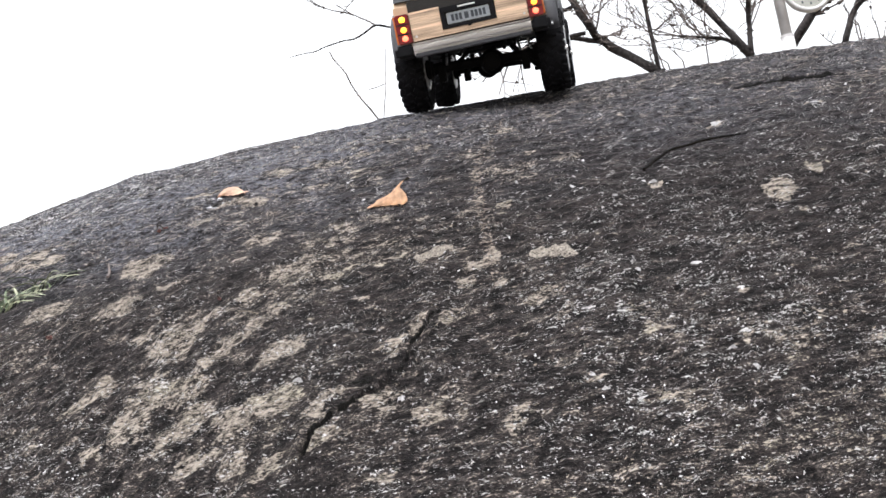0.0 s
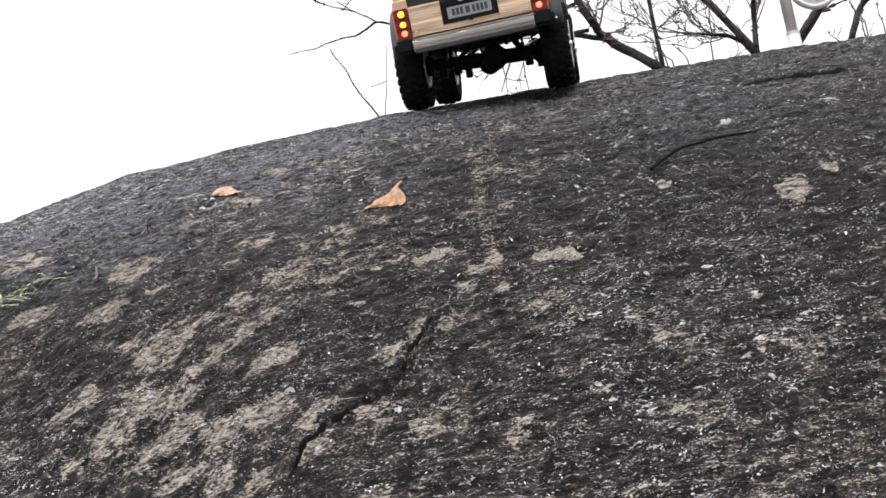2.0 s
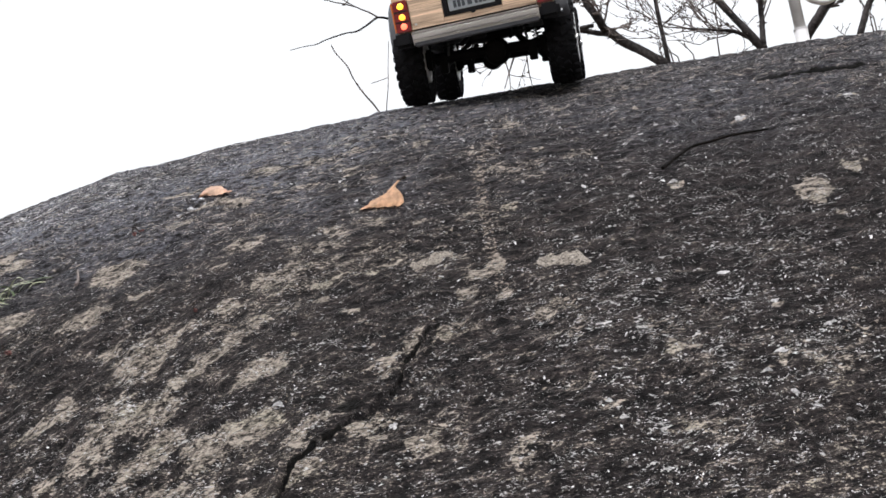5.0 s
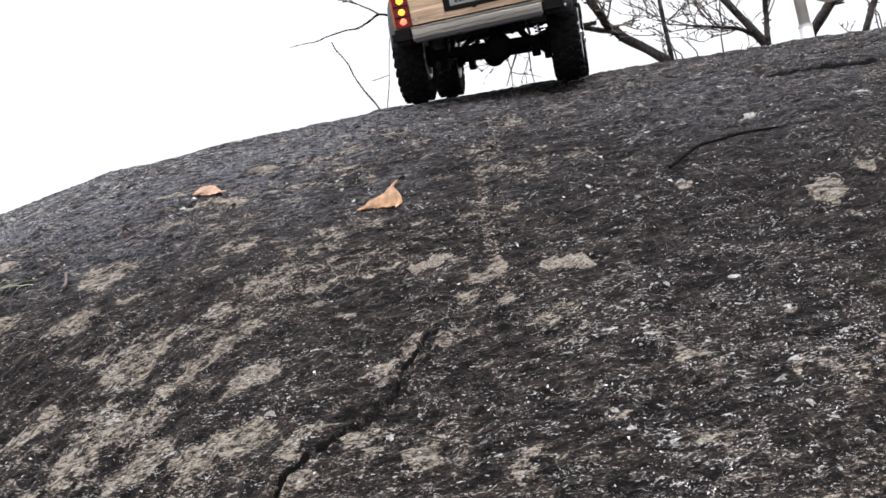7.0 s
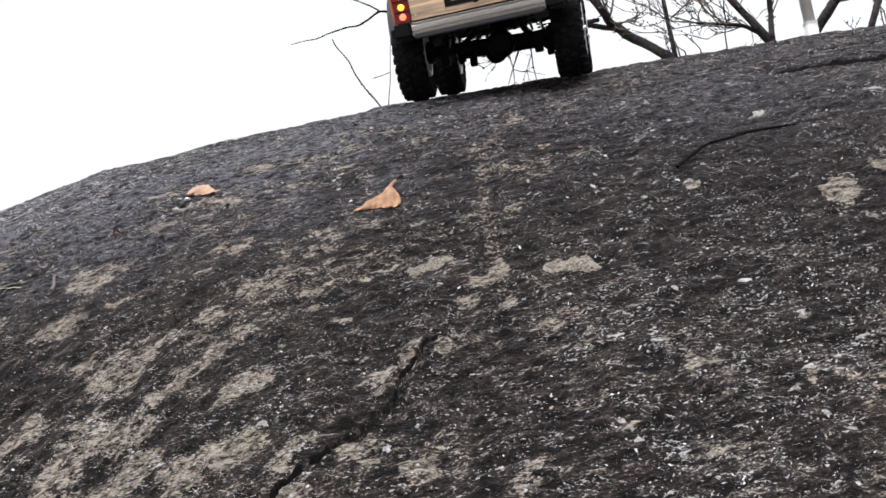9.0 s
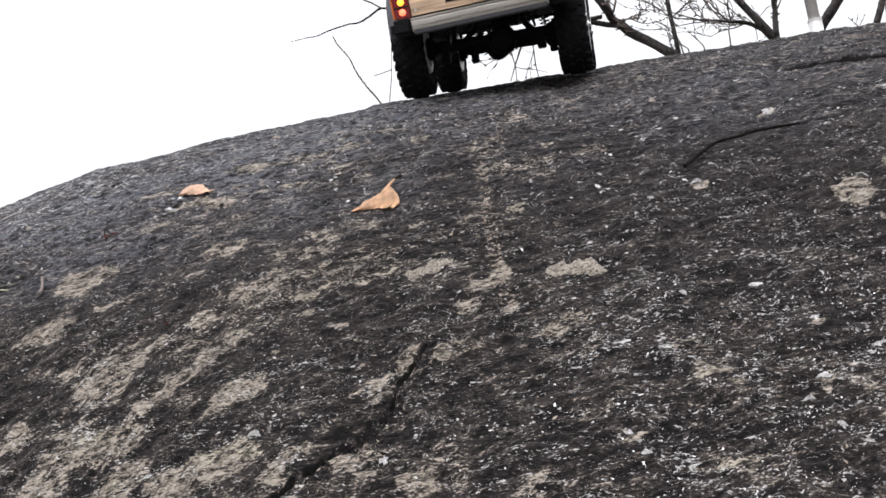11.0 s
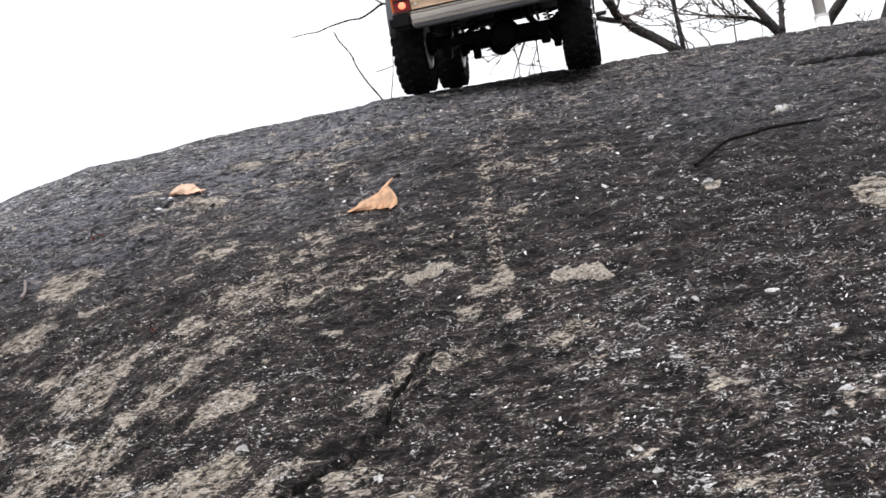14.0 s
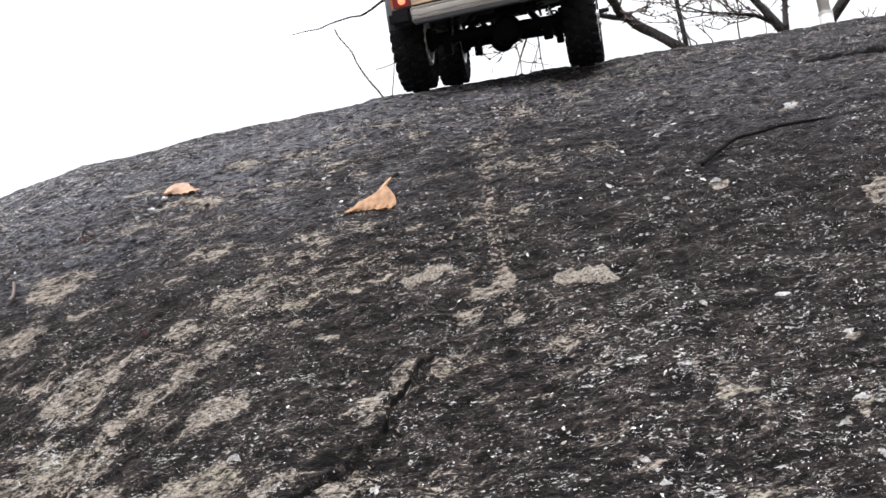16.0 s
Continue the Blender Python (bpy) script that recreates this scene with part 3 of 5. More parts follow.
def boulder():
    xs = grid_lines(-2.4, -0.58, 0.66, 2.6, 0.0014, 0.0014)
    ys = grid_lines(-0.15, 0.66, 1.60, 4.0, 0.0010, 0.0022)
    # closer lines where the crack runs
    split = lambda v, a, b: np.sort(np.concatenate([v, [0.5 * (p + q) for p, q in zip(v, v[1:]) if a < p < b]]))
    xs, ys = split(xs, -0.135, 0.008), split(ys, 0.735, 0.865)
    gx, gy = np.meshgrid(xs, ys)
    gz = np.maximum(rock_z(gx, gy), -0.05)
    nx, ny = len(xs), len(ys)
    co = np.stack([gx, gy, gz], -1).reshape(-1, 3)
    i = (np.arange(ny - 1)[:, None] * nx + np.arange(nx - 1)[None]).ravel()
    faces = np.stack([i, i + 1, i + nx + 1, i + nx], 1)
    me = bpy.data.meshes.new("boulder")
    me.from_pydata(co, [], faces)
    mask = np.zeros(gx.shape)
    wx = gx + 0.006 * vnoise(gx, gy, 0.013, 11) + 0.003 * vnoise(gx, gy, 0.006, 12)
    wy = gy + 0.006 * vnoise(gx, gy, 0.013, 13) + 0.003 * vnoise(gx, gy, 0.006, 14)
    for px, py, rx, ry, _, strength in GROWN:
        a = radians(36) * float(swing(px, py))
        lx, ly = (wx - px) * math.cos(a) + (wy - py) * math.sin(a), (wy - py) * math.cos(a) - (wx - px) * math.sin(a)
        d = np.hypot(lx / (rx * (1 + 0.2 * a)), ly / ry)
        mask = np.maximum(mask, strength * np.clip((1.25 - d) / 0.5, 0, 1))
    # the dark right shoulder carries little lichen
    mask = mask - 0.65 * np.exp(-((gx - 0.27) / 0.22) ** 2 - ((gy - 0.98) / 0.16) ** 2) * (mask < 0.9)
    me.attributes.new("lichen", "FLOAT", "POINT").data.foreach_set("value", mask.ravel().astype(np.float32))
    bend = swing(gx, gy)
    me.attributes.new("flank", "FLOAT", "POINT").data.foreach_set("value", bend.ravel().astype(np.float32))
    # where the painted sky sheen lies: towards the crest, strongest on the left
    crest_sheen = (0.3 + 0.7 * np.clip((1.9 - gy) * 2, 0, 1) * np.clip((1.0 + gx) * 2, 0, 1)) * np.clip((gy - 0.97) * 4, 0, 1) * (0.50 + 1.10 * np.clip((0.16 - gx) * 4, 0, 1)) * (0.75 + 0.4 * vnoise(gx, gy, 0.05, 31) + 0.35 * vnoise(gx, gy, 0.25, 32))
    me.attributes.new("crest_sheen", "FLOAT", "POINT").data.foreach_set("value", crest_sheen.ravel().astype(np.float32))
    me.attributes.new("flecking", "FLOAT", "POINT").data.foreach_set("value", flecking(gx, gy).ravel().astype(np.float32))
    me.materials.append(GRANITE)
    me.shade_smooth()
    return tagged(new("boulder", me), "huge dark weathered granite boulder with buff and white lichen", "boulder", kind="structure")


boulder_mesh = boulder()


def crust_flake(parent, x, y, rx, ry, seed):
    """A lobed chalky crust, thicker in the middle, that clings to the boulder."""
    rng = random.Random(seed)
    n, rings = 22, 4
    rx, ry = 0.58 * rx, 0.42 * ry
    lobes = [0.9 + 0.28 * math.sin(3 * k * 2 * math.pi / n + seed) + rng.uniform(-0.4, 0.4) for k in range(n)]
    bm = bmesh.new()
    last = None
    for j in range(rings, 0, -1):
        ring = []
        for k in range(n):
            a, f = 2 * math.pi * k / n, j / rings
            px, py = x + rx * f * lobes[k] * math.cos(a), y + ry * f * lobes[k] * math.sin(a)
            ring.append(bm.verts.new((px, py, float(rock_z(px, py)) + 0.0002 + 0.0016 * (1 - f ** 3) * rng.uniform(0.6, 1.3))))
        if last:
            for k in range(n):
                bm.faces.new((last[k], last[(k + 1) % n], ring[(k + 1) % n], ring[k]))
        last = ring
    bm.faces.new(last)
    part("crust_flake", bm, CRUST, parent)


crust_flake(boulder_mesh, 0.211, 0.775, 0.0079, 0.0027, 54)
crust_flake(boulder_mesh, 0.196, 0.761, 0.0057, 0.0030, 30)
crust_flake(boulder_mesh, 0.216, 0.731, 0.0047, 0.0019, 30)
crust_flake(boulder_mesh, 0.206, 0.743, 0.0048, 0.0024, 82)
crust_flake(boulder_mesh, 0.414, 1.113, 0.0104, 0.0049, 65)
crust_flake(boulder_mesh, 0.305, 1.103, 0.0104, 0.0061, 64)
crust_flake(boulder_mesh, 0.165, 0.971, 0.0041, 0.0036, 63)
crust_flake(boulder_mesh, 0.226, 0.822, 0.0053, 0.0026, 37)
crust_flake(boulder_mesh, 0.206, 0.991, 0.0066, 0.0039, 41)
crust_flake(boulder_mesh, 0.203, 0.860, 0.0088, 0.0031, 39)
crust_flake(boulder_mesh, 0.089, 0.761, 0.0043, 0.0024, 23)
crust_flake(boulder_mesh, 0.095, 0.745, 0.0049, 0.0026, 53)
crust_flake(boulder_mesh, -0.160, 1.319, 0.0064, 0.0174, 13)
crust_flake(boulder_mesh, 0.230, 0.719, 0.0059, 0.0025, 90)
crust_flake(boulder_mesh, -0.134, 0.809, 0.0063, 0.0029, 92)
crust_flake(boulder_mesh, -0.055, 0.775, 0.0052, 0.0033, 11)
crust_flake(boulder_mesh, 0.154, 0.857, 0.0040, 0.0023, 18)
crust_flake(boulder_mesh, 0.252, 0.792, 0.0081, 0.0024, 45)


def lichen_cushion(lobes, high, label):
    """A mound of crusted lichen: rounded lobes grown together, with a granular top and a steep rim."""
    x0, x1 = min(p[0] - p[2] for p in lobes) - 0.002, max(p[0] + p[2] for p in lobes) + 0.002
    y0, y1 = min(p[1] - p[3] for p in lobes) - 0.002, max(p[1] + p[3] for p in lobes) + 0.002
    gx, gy = np.meshgrid(np.arange(x0, x1, 0.0007), np.arange(y0, y1, 0.0005))
    wx, wy = gx + 0.0016 * vnoise(gx, gy, 0.004, 41), gy + 0.0010 * vnoise(gx, gy, 0.004, 42)
    lift = np.zeros(gx.shape)
    for px, py, rx, ry in lobes:
        lift = np.maximum(lift, ry / 0.0068 * np.clip(1 - ((wx - px) / rx) ** 2 - ((wy - py) / ry) ** 2, 0, 1) ** 0.6)
    top = rock_z(gx, gy) - 0.0012 + lift * high * (1 + 0.20 * vnoise(gx, gy, 0.0042, 43)) + np.minimum(lift * 3, 1) * (0.0005 * vnoise(gx, gy, 0.0018, 44) + 0.0004 * vnoise(gx, gy, 0.0011, 45))
    ny, nx = gx.shape
    i = (np.arange(ny - 1)[:, None] * nx + np.arange(nx - 1)[None]).ravel()
    quad = np.stack([i, i + 1, i + nx + 1, i + nx], 1)
    quad = quad[lift.ravel()[quad].max(1) > 0]
    used, where = np.unique(quad, return_inverse=True)
    me = bpy.data.meshes.new("lichen_cushion")
    me.from_pydata(np.stack([gx.ravel(), gy.ravel(), top.ravel()], 1)[used], [], where.reshape(-1, 4))
    me.materials.append(CUSHION)
    me.shade_smooth()
    return tagged(new("lichen_cushion", me), label, "lichen")


lichen_cushion(CUSHIONS[:6], 0.0054, "thick lobed buff lichen cushion growing on the boulder")
lichen_cushion(CUSHIONS[6:], 0.0080, "narrow pale buff lichen cushion growing on the boulder")


def flakes(name, count, area, size, mat, seed, keep, label, spread):
    """Small lichen crusts strewn over the boulder, as one mass."""
    rng = np.random.default_rng(seed)
    # each swarm gathers crusts round one spot, some thickly and some loosely
    swarm = np.minimum((count // 7) * rng.uniform(0, 1, count) ** 1.5, count // 7 - 1).astype(int)
    wide = (spread * rng.uniform(0.5, 1.7, count // 7))[swarm]
    x, y = rng.uniform(area[0], area[1], count // 7)[swarm], rng.uniform(area[2], area[3], count // 7)[swarm]
    x, y = x + wide * rng.normal(0, 1.5, count), y + wide * rng.normal(0, 0.7, count)
    use = rng.uniform(0, 1, count) < keep(x, y)
    x, y = x[use], y[use]
    n, k = len(x), 9
    r = size[0] + (size[1] - size[0]) * rng.uniform(0, 1, n) ** 3
    turn, flat = rng.normal(0.1, 0.45, n), rng.uniform(0.25, 0.6, n)
    a = np.linspace(0, 2 * np.pi, k, endpoint=False)[None] + rng.uniform(-0.3, 0.3, (n, k))
    rr = r[:, None] * rng.uniform(0.2, 1.5, (n, k))
    u, v = rr * np.cos(a), rr * np.sin(a) * flat[:, None]
    px = np.concatenate([x[:, None] + u * np.cos(turn)[:, None] - v * np.sin(turn)[:, None], x[:, None]], 1)
    py = np.concatenate([y[:, None] + u * np.sin(turn)[:, None] + v * np.cos(turn)[:, None], y[:, None]], 1)
    pz = rock_z(px, py) + 0.0001
    pz[:, k] += 0.0003 + 0.10 * r
    pz[:, :k] += 0.0003
    co = np.stack([px, py, pz], -1).reshape(-1, 3)
    base = (np.arange(n) * (k + 1))[:, None]
    i = np.arange(k)[None]
    tri = np.stack([base + i, base + (i + 1) % k, np.broadcast_to(base + k, (n, k))], -1).reshape(-1, 3)
    me = bpy.data.meshes.new(name)
    me.from_pydata(co, [], tri)
    me.materials.append(mat)
    return tagged(new(name, me), label, "lichen", kind="stuff")


flakes("lichen_flakes", 105000, (-0.62, 0.72, 0.66, 1.45), (0.00035, 0.0011), CHALK, 3,
       lambda x, y: np.clip(0.04 + 0.48 * flecking(x, y), 0, 1),
       "chalky white lichen flakes strewn over the boulder", 0.0020)
flakes("lichen_scales", 17000, (-0.60, 0.62, 0.92, 1.56), (0.0006, 0.0028), PALE_SCALE, 11,
       lambda x, y: np.clip(0.30 + 0.45 * vnoise(x, y, 0.05, 26), 0.02, 1) * (along(x, y, LEDGE)[0] > 0.010) * np.clip((y - 0.92) * 7, 0, 1) * np.clip(0.55 + 3 * np.maximum(x, y - 1.1), 0.3, 1),
       "pale grey lichen scales spread towards the boulder's crest", 0.004)
flakes("lichen_rosettes", 7000, (-0.12, 0.50, 0.66, 0.98), (0.0005, 0.0014), CHALK, 12,
       lambda x, y: np.clip(0.62 * flecking(x, y) - 0.14, 0, 1),
       "white lichen rosettes clustered on the boulder's lower slope", 0.0024)
flakes("lichen_crumbs", 5000, (-0.62, 0.72, 0.66, 1.5), (0.0006, 0.0020), BUFF, 4,
       lambda x, y: np.clip(0.3 + 0.9 * vnoise(x, y, 0.07, 23), 0.03, 1) * (along(x, y, CRACK)[0] > 0.006) * (along(x, y, LEDGE)[0] > 0.012) * np.clip((1.28 - y) * 5, 0.1, 1),
       "buff crusty lichen crumbs strewn over the boulder", 0.006)

flakes("crack_grit", 2200, (-0.15, 0.02, 0.735, 0.87), (0.0004, 0.0012), BUFF, 8,
       lambda x, y: np.exp(-((along(x, y, CRACK)[0] - 0.0072) / 0.0026) ** 2),
       "gritty pale crumbs along the lips of the crack", 0.003)

# tread mark: rungs of pale dust printed by the lugs, in a broken ladder up the boulder
def tread_mark():
    rng = random.Random(5)
    bm = bmesh.new()
    line = smooth_line([(0.094, 1.250, 0), (0.0735, 1.180, 0), (0.0490, 1.0934, 0), (0.0430, 1.0446, 0), (0.0405, 1.003, 0), (0.0385, 0.9588, 0), (0.0385, 0.9202, 0), (0.0390, 0.8859, 0)], 40)
    last = 9.0
    for p in line:
        if last - p.y < 0.0042:
            continue
        last = p.y
        worn = 0.55 + 0.35 * max(0.0, (p.y - 1.10) / 0.15)
        slant = rng.uniform(-0.08, 0.22)
        for k in range(8):
            if rng.random() < worn:
                continue
            off = (k - 3.5) * 0.00115 + rng.gauss(0, 0.0006)
            cx, cy, r = p.x + off, p.y + slant * off + rng.gauss(0, 0.0005), rng.uniform(0.0004, 0.0012)
            ring = [(cx + 1.5 * r * math.cos(a) * rng.uniform(0.6, 1.2), cy + r * math.sin(a) * rng.uniform(0.6, 1.2)) for a in np.linspace(0, 6.28, 7)[:-1]]
            vs = [bm.verts.new((a, b, float(rock_z(a, b)) + 0.0005)) for a, b in ring]
            top = bm.verts.new((cx, cy, float(rock_z(cx, cy)) + 0.0013))
            for i in range(6):
                bm.faces.new((vs[i], vs[(i + 1) % 6], top))
    ob = part("tread_mark", bm, DUST)
    tagged(ob, "broken ladder of pale dusty tread marks on the boulder", "tyre mark", kind="stuff")


tread_mark()

# ---- ground round the boulder ----
def ground():
    bm = bmesh.new()
    n = 40
    g = [[bm.verts.new((x * abs(x) * 1.2, 2 + y * abs(y) * 1.2, 0.05 * noise.noise((x * 0.4, y * 0.4, 0)) - 0.02)) for x in range(-n, n + 1)] for y in range(-n, n + 1)]
    for j in range(2 * n):
        for i in range(2 * n):
            bm.faces.new((g[j][i], g[j][i + 1], g[j + 1][i + 1], g[j + 1][i]))
    tagged(part("ground", bm, SOIL, smooth=True), "bare brown earth round the boulder", "ground", kind="structure")


ground()

# ---- the model car ----
AXLE, TRACK, TYRE_R, TYRE_W = 0.313, 0.186, 0.055, 0.0345


def wheel_parts(car, x, y):
    """One wheel: rim, with its tyre and hub nut."""
    side = 1 if x > 0 else -1
    h = TYRE_W / 2
    prof = [(-0.017, 0.020), (-0.017, 0.027), (-0.011, 0.028), (-0.009, 0.024), (0.008, 0.022), (0.010, 0.025), (0.016, 0.030), (0.0185, 0.030), (0.0185, 0.026), (0.013, 0.023), (0.010, 0.012), (0.013, 0.007), (0.013, 0.003), (0.004, 0.003), (0.004, 0.016)]
    bm = lathe(prof, 28)
    for k in range(8):
        a = 2 * math.pi * k / 8
        got = bmesh.ops.create_cone(bm, cap_ends=True, segments=8, radius1=0.0022, radius2=0.0022, depth=0.002)["verts"]
        for v in got:
            v.co = Vector((0.0135 + v.co.z, 0.018 * math.cos(a) + v.co.x, 0.018 * math.sin(a) + v.co.y))
    rim = part("wheel", bm, RIM, car, "silver eight-bolt wheel", True)
    rim.matrix_basis = pose(x, y, TYRE_R, 0, 0, 0 if side > 0 else 180)
    r = TYRE_R
    prof = [(-h * 0.78, 0.029), (-h * 0.98, 0.036), (-h, 0.043), (-h * 0.9, r - 0.006), (-h * 0.6, r - 0.003), (0, r - 0.0025), (h * 0.6, r - 0.003), (h * 0.9, r - 0.006), (h, 0.043), (h * 0.98, 0.036), (h * 0.78, 0.029), (0, 0.030)]
    bm = lathe(prof, 40)
    n = 26
    for k in range(n):
        for row, (cx, wx, ly, turn) in enumerate(((-0.0133, 0.0068, 0.0080, 0.3), (-0.0045, 0.0070, 0.0072, -0.45), (0.0045, 0.0070, 0.0072, 0.45), (0.0133, 0.0068, 0.0080, -0.3))):
            a = 2 * math.pi * (k + (0.5 if row % 2 else 0.0)) / n
            lug = bmesh.ops.create_cube(bm, size=1)["verts"]
            drop = 0.002 if row in (0, 3) else 0.0
            m = Matrix.Rotation(a, 4, "X") @ Matrix.Translation((cx, 0, r - 0.0025 - drop)) @ Matrix.Rotation(turn, 4, "Z")
            for v in lug:
                top = v.co.z > 0
                v.co = m @ Vector((v.co.x * wx * (0.85 if top else 1), v.co.y * ly * (0.8 if top else 1), v.co.z * 0.0045))
        a = 2 * math.pi * k / n
        for sx in (-1, 1):
            lug = bmesh.ops.create_cube(bm, size=1)["verts"]
            m = Matrix.Rotation(a, 4, "X") @ Matrix.Translation((sx * h * 0.98, 0, r - 0.0105))
            for v in lug:
                v.co = m @ Vector((v.co.x * 0.0028, v.co.y * 0.006, v.co.z * 0.008))
    part("tyre", bm, RUBBER, rim, "black knobbly off-road tyre")
    got = tube([(0.006, 0, 0), (0.020, 0, 0)], 0.0042, 6)
    part("hub_nut", got, STEEL, rim)
    return rim


def arch(yc, r, z0, steps=9):
    """Points over a wheel, from its back to its front."""
    return [(yc - r * math.cos(math.pi * k / (steps - 1)), z0 + 0.92 * r * math.sin(math.pi * k / (steps - 1))) for k in range(steps)]


def flare_mesh(yc, sx, z0=0.072):
    bm = bmesh.new()
    rows = []
    pts = arch(yc, 0.067, z0, 15)
    for k, (y, z) in enumerate(pts):
        a = math.pi * k / 14
        n = Vector((0, -math.cos(a), math.sin(a)))
        c = Vector((0, y, z))
        prof = [(0.088, 0.009), (0.104, 0.006), (0.108, 0.0), (0.106, -0.006), (0.100, -0.0065), (0.086, -0.005)]
        rows.append([bm.verts.new(c + n * q + Vector((sx * x, 0, 0))) for x, q in prof])
    for a, b in zip(rows, rows[1:]):
        for i in range(6):
            bm.faces.new((a[i], a[(i + 1) % 6], b[(i + 1) % 6], b[i]))
    bm.faces.new(rows[0]), bm.faces.new(rows[-1][::-1])
    return bm


def model_car(m):
    car = new("model_car")
    tagged(car, "black and tan off-road model car, wood-veneer tailgate, lit tail lights", "model car")
    car.matrix_world = m
    # body shell
    low = 0.082
    prof = [(-0.094, low + 0.004), *arch(0.0, 0.066, low), (0.070, low - 0.002), (0.240, low - 0.002), *arch(AXLE, 0.066, low), (0.384, 0.100), (0.396, 0.128), (0.372, 0.141), (0.235, 0.148), (-0.090, 0.142), (-0.096, 0.136)]
    body = part("body", side_form(prof, 0.092, 0.0025), TAN, car, "tan painted lower body")
    body.data.materials.append(PLASTIC)
    for f in body.data.polygons:
        if abs(f.normal.x) < 0.5 and f.normal.z < 0.3 and f.center.z < 0.15 and -0.09 < f.center.y < 0.388:
            f.material_index = 1
    for sx in (-1, 1):
        part("sill", box(sx * 0.089 - 0.005, sx * 0.089 + 0.005, 0.072, 0.240, 0.074, 0.088, 0.002), PLASTIC, car)
        part("side_moulding", box(sx * 0.093 - 0.0015, sx * 0.093 + 0.0015, 0.072, 0.242, 0.106, 0.110, 0.0008), PLASTIC, car)
        part("quarter_panel", box(sx * 0.0925 - 0.001, sx * 0.0925 + 0.001, -0.094, -0.060, 0.090, 0.136, 0.0006), TAN, car)
        for y0, y1 in ((0.078, 0.150), (0.154, 0.230)):
            door = part("door", box(sx * 0.0926 - 0.001, sx * 0.0926 + 0.001, y0, y1, 0.092, 0.140, 0.0008), TAN, car)
            part("door_handle", box(sx * 0.0945 - 0.001, sx * 0.0945 + 0.0012, y0 + 0.006, y0 + 0.022, 0.126, 0.132, 0.0008), PLASTIC, door)
        mirror = part("wing_mirror", box(sx * 0.105 - 0.011, sx * 0.105 + 0.011, 0.205, 0.217, 0.146, 0.162, 0.003), PLASTIC, car)
        part("mirror_glass", box(sx * 0.105 - 0.009, sx * 0.105 + 0.009, 0.2035, 0.2049, 0.148, 0.160, 0.0004), STEEL, mirror)
    cabin = [(-0.096, 0.1425), (-0.078, 0.205), (-0.066, 0.2115), (0.140, 0.2125), (0.158, 0.208), (0.218, 0.149), (0.214, 0.1425)]
    part("cabin", side_form(cabin, 0.091, 0.003, 0.076, 0.145, 0.212), PAINT, car, "gloss black cabin")
    part("roof", box(-0.072, 0.072, -0.062, 0.145, 0.2128, 0.2158, 0.0014), PAINT, car)
    for sx in (-1, 1):
        part("roof_rail", tube([(sx * 0.066, -0.05, 0.2150), (sx * 0.066, -0.045, 0.2205), (sx * 0.066, 0.115, 0.2205), (sx * 0.066, 0.12, 0.2150)], 0.0022, 6), PLASTIC, car)

        def pane(y0, y1, z0, z1, lean):
            bm = bmesh.new()
            lat = lambda z: sx * (0.0915 + (z - 0.145) / 0.067 * (0.0762 - 0.0912) + 0.0004)
            for d in (0.0, 0.0012):
                [bm.verts.new((lat(z) + sx * d, y, z)) for y, z in ((y0, z0), (y1, z0), (y1 - lean, z1), (y0 + 0.002, z1))]
            v = list(bm.verts)
            bm.faces.new(v[:4]), bm.faces.new(v[4:][::-1])
            for i in range(4):
                bm.faces.new((v[i], v[(i + 1) % 4], v[4 + (i + 1) % 4], v[4 + i]))
            part("side_window", bm, GLASS, car)
        pane(-0.070, 0.070, 0.152, 0.200, 0.0), pane(0.080, 0.148, 0.152, 0.200, 0.0), pane(0.154, 0.207, 0.152, 0.200, 0.048)
    screen = box(-0.078, 0.078, -0.0008, 0.0008, 0, 0.072, 0.0005)
    wind = part("windscreen", screen, GLASS, car)
    wind.matrix_basis = pose(0, 0.2150, 0.1530, 44)
    part("bonnet", side_form([(0.222, 0.1485), (0.374, 0.1415), (0.392, 0.134), (0.392, 0.137), (0.375, 0.1450), (0.222, 0.1520)], 0.084, 0.001), TAN, car)
    # front end
    front = part("grille", box(-0.055, 0.055, 0.3945, 0.4005, 0.100, 0.126, 0.001), PLASTIC, car)
    for k in range(7):
        part("grille_bar", box(-0.048 + k * 0.016 - 0.0025, -0.048 + k * 0.016 + 0.0025, 0.4002, 0.4025, 0.102, 0.124, 0.0006), SILVER, front)
    for sx in (-1, 1):
        part("headlight", box(sx * 0.072 - 0.014, sx * 0.072 + 0.014, 0.3945, 0.4015, 0.103, 0.124, 0.002), RIM, car)
    part("front_bumper", box(-0.090, 0.090, 0.398, 0.412, 0.094, 0.108, 0.003), SILVER, car)
    # tailgate
    gate = part("tailgate", box(-0.074, 0.074, -0.1005, -0.0945, 0.089, 0.141, 0.0012), PAINT, car, "gloss black tailgate")
    for x0, x1 in ((-0.0735, -0.0345), (0.0345, 0.0735)):
        panel = part("wood_panel", box(x0, x1, -0.1032, -0.1004, 0.0905, 0.1265, 0.0005), WOOD, gate, "pale wood-veneer panel")
        bm = tube([(0, 0, 0), (0, -0.0014, 0)], 0.0016, 10)
        screw = part("screw", bm, STEEL, panel)
        screw.matrix_basis = pose(math.copysign(0.0685, x0), -0.1030, 0.096)
    part("wood_panel", box(-0.0343, 0.0343, -0.1032, -0.1004, 0.0905, 0.0975, 0.0005), WOOD, gate, "pale wood-veneer strip under the plate")
    frame_bm = box(-0.034, 0.034, -0.1046, -0.1004, 0.0978, 0.1015, 0.0006)
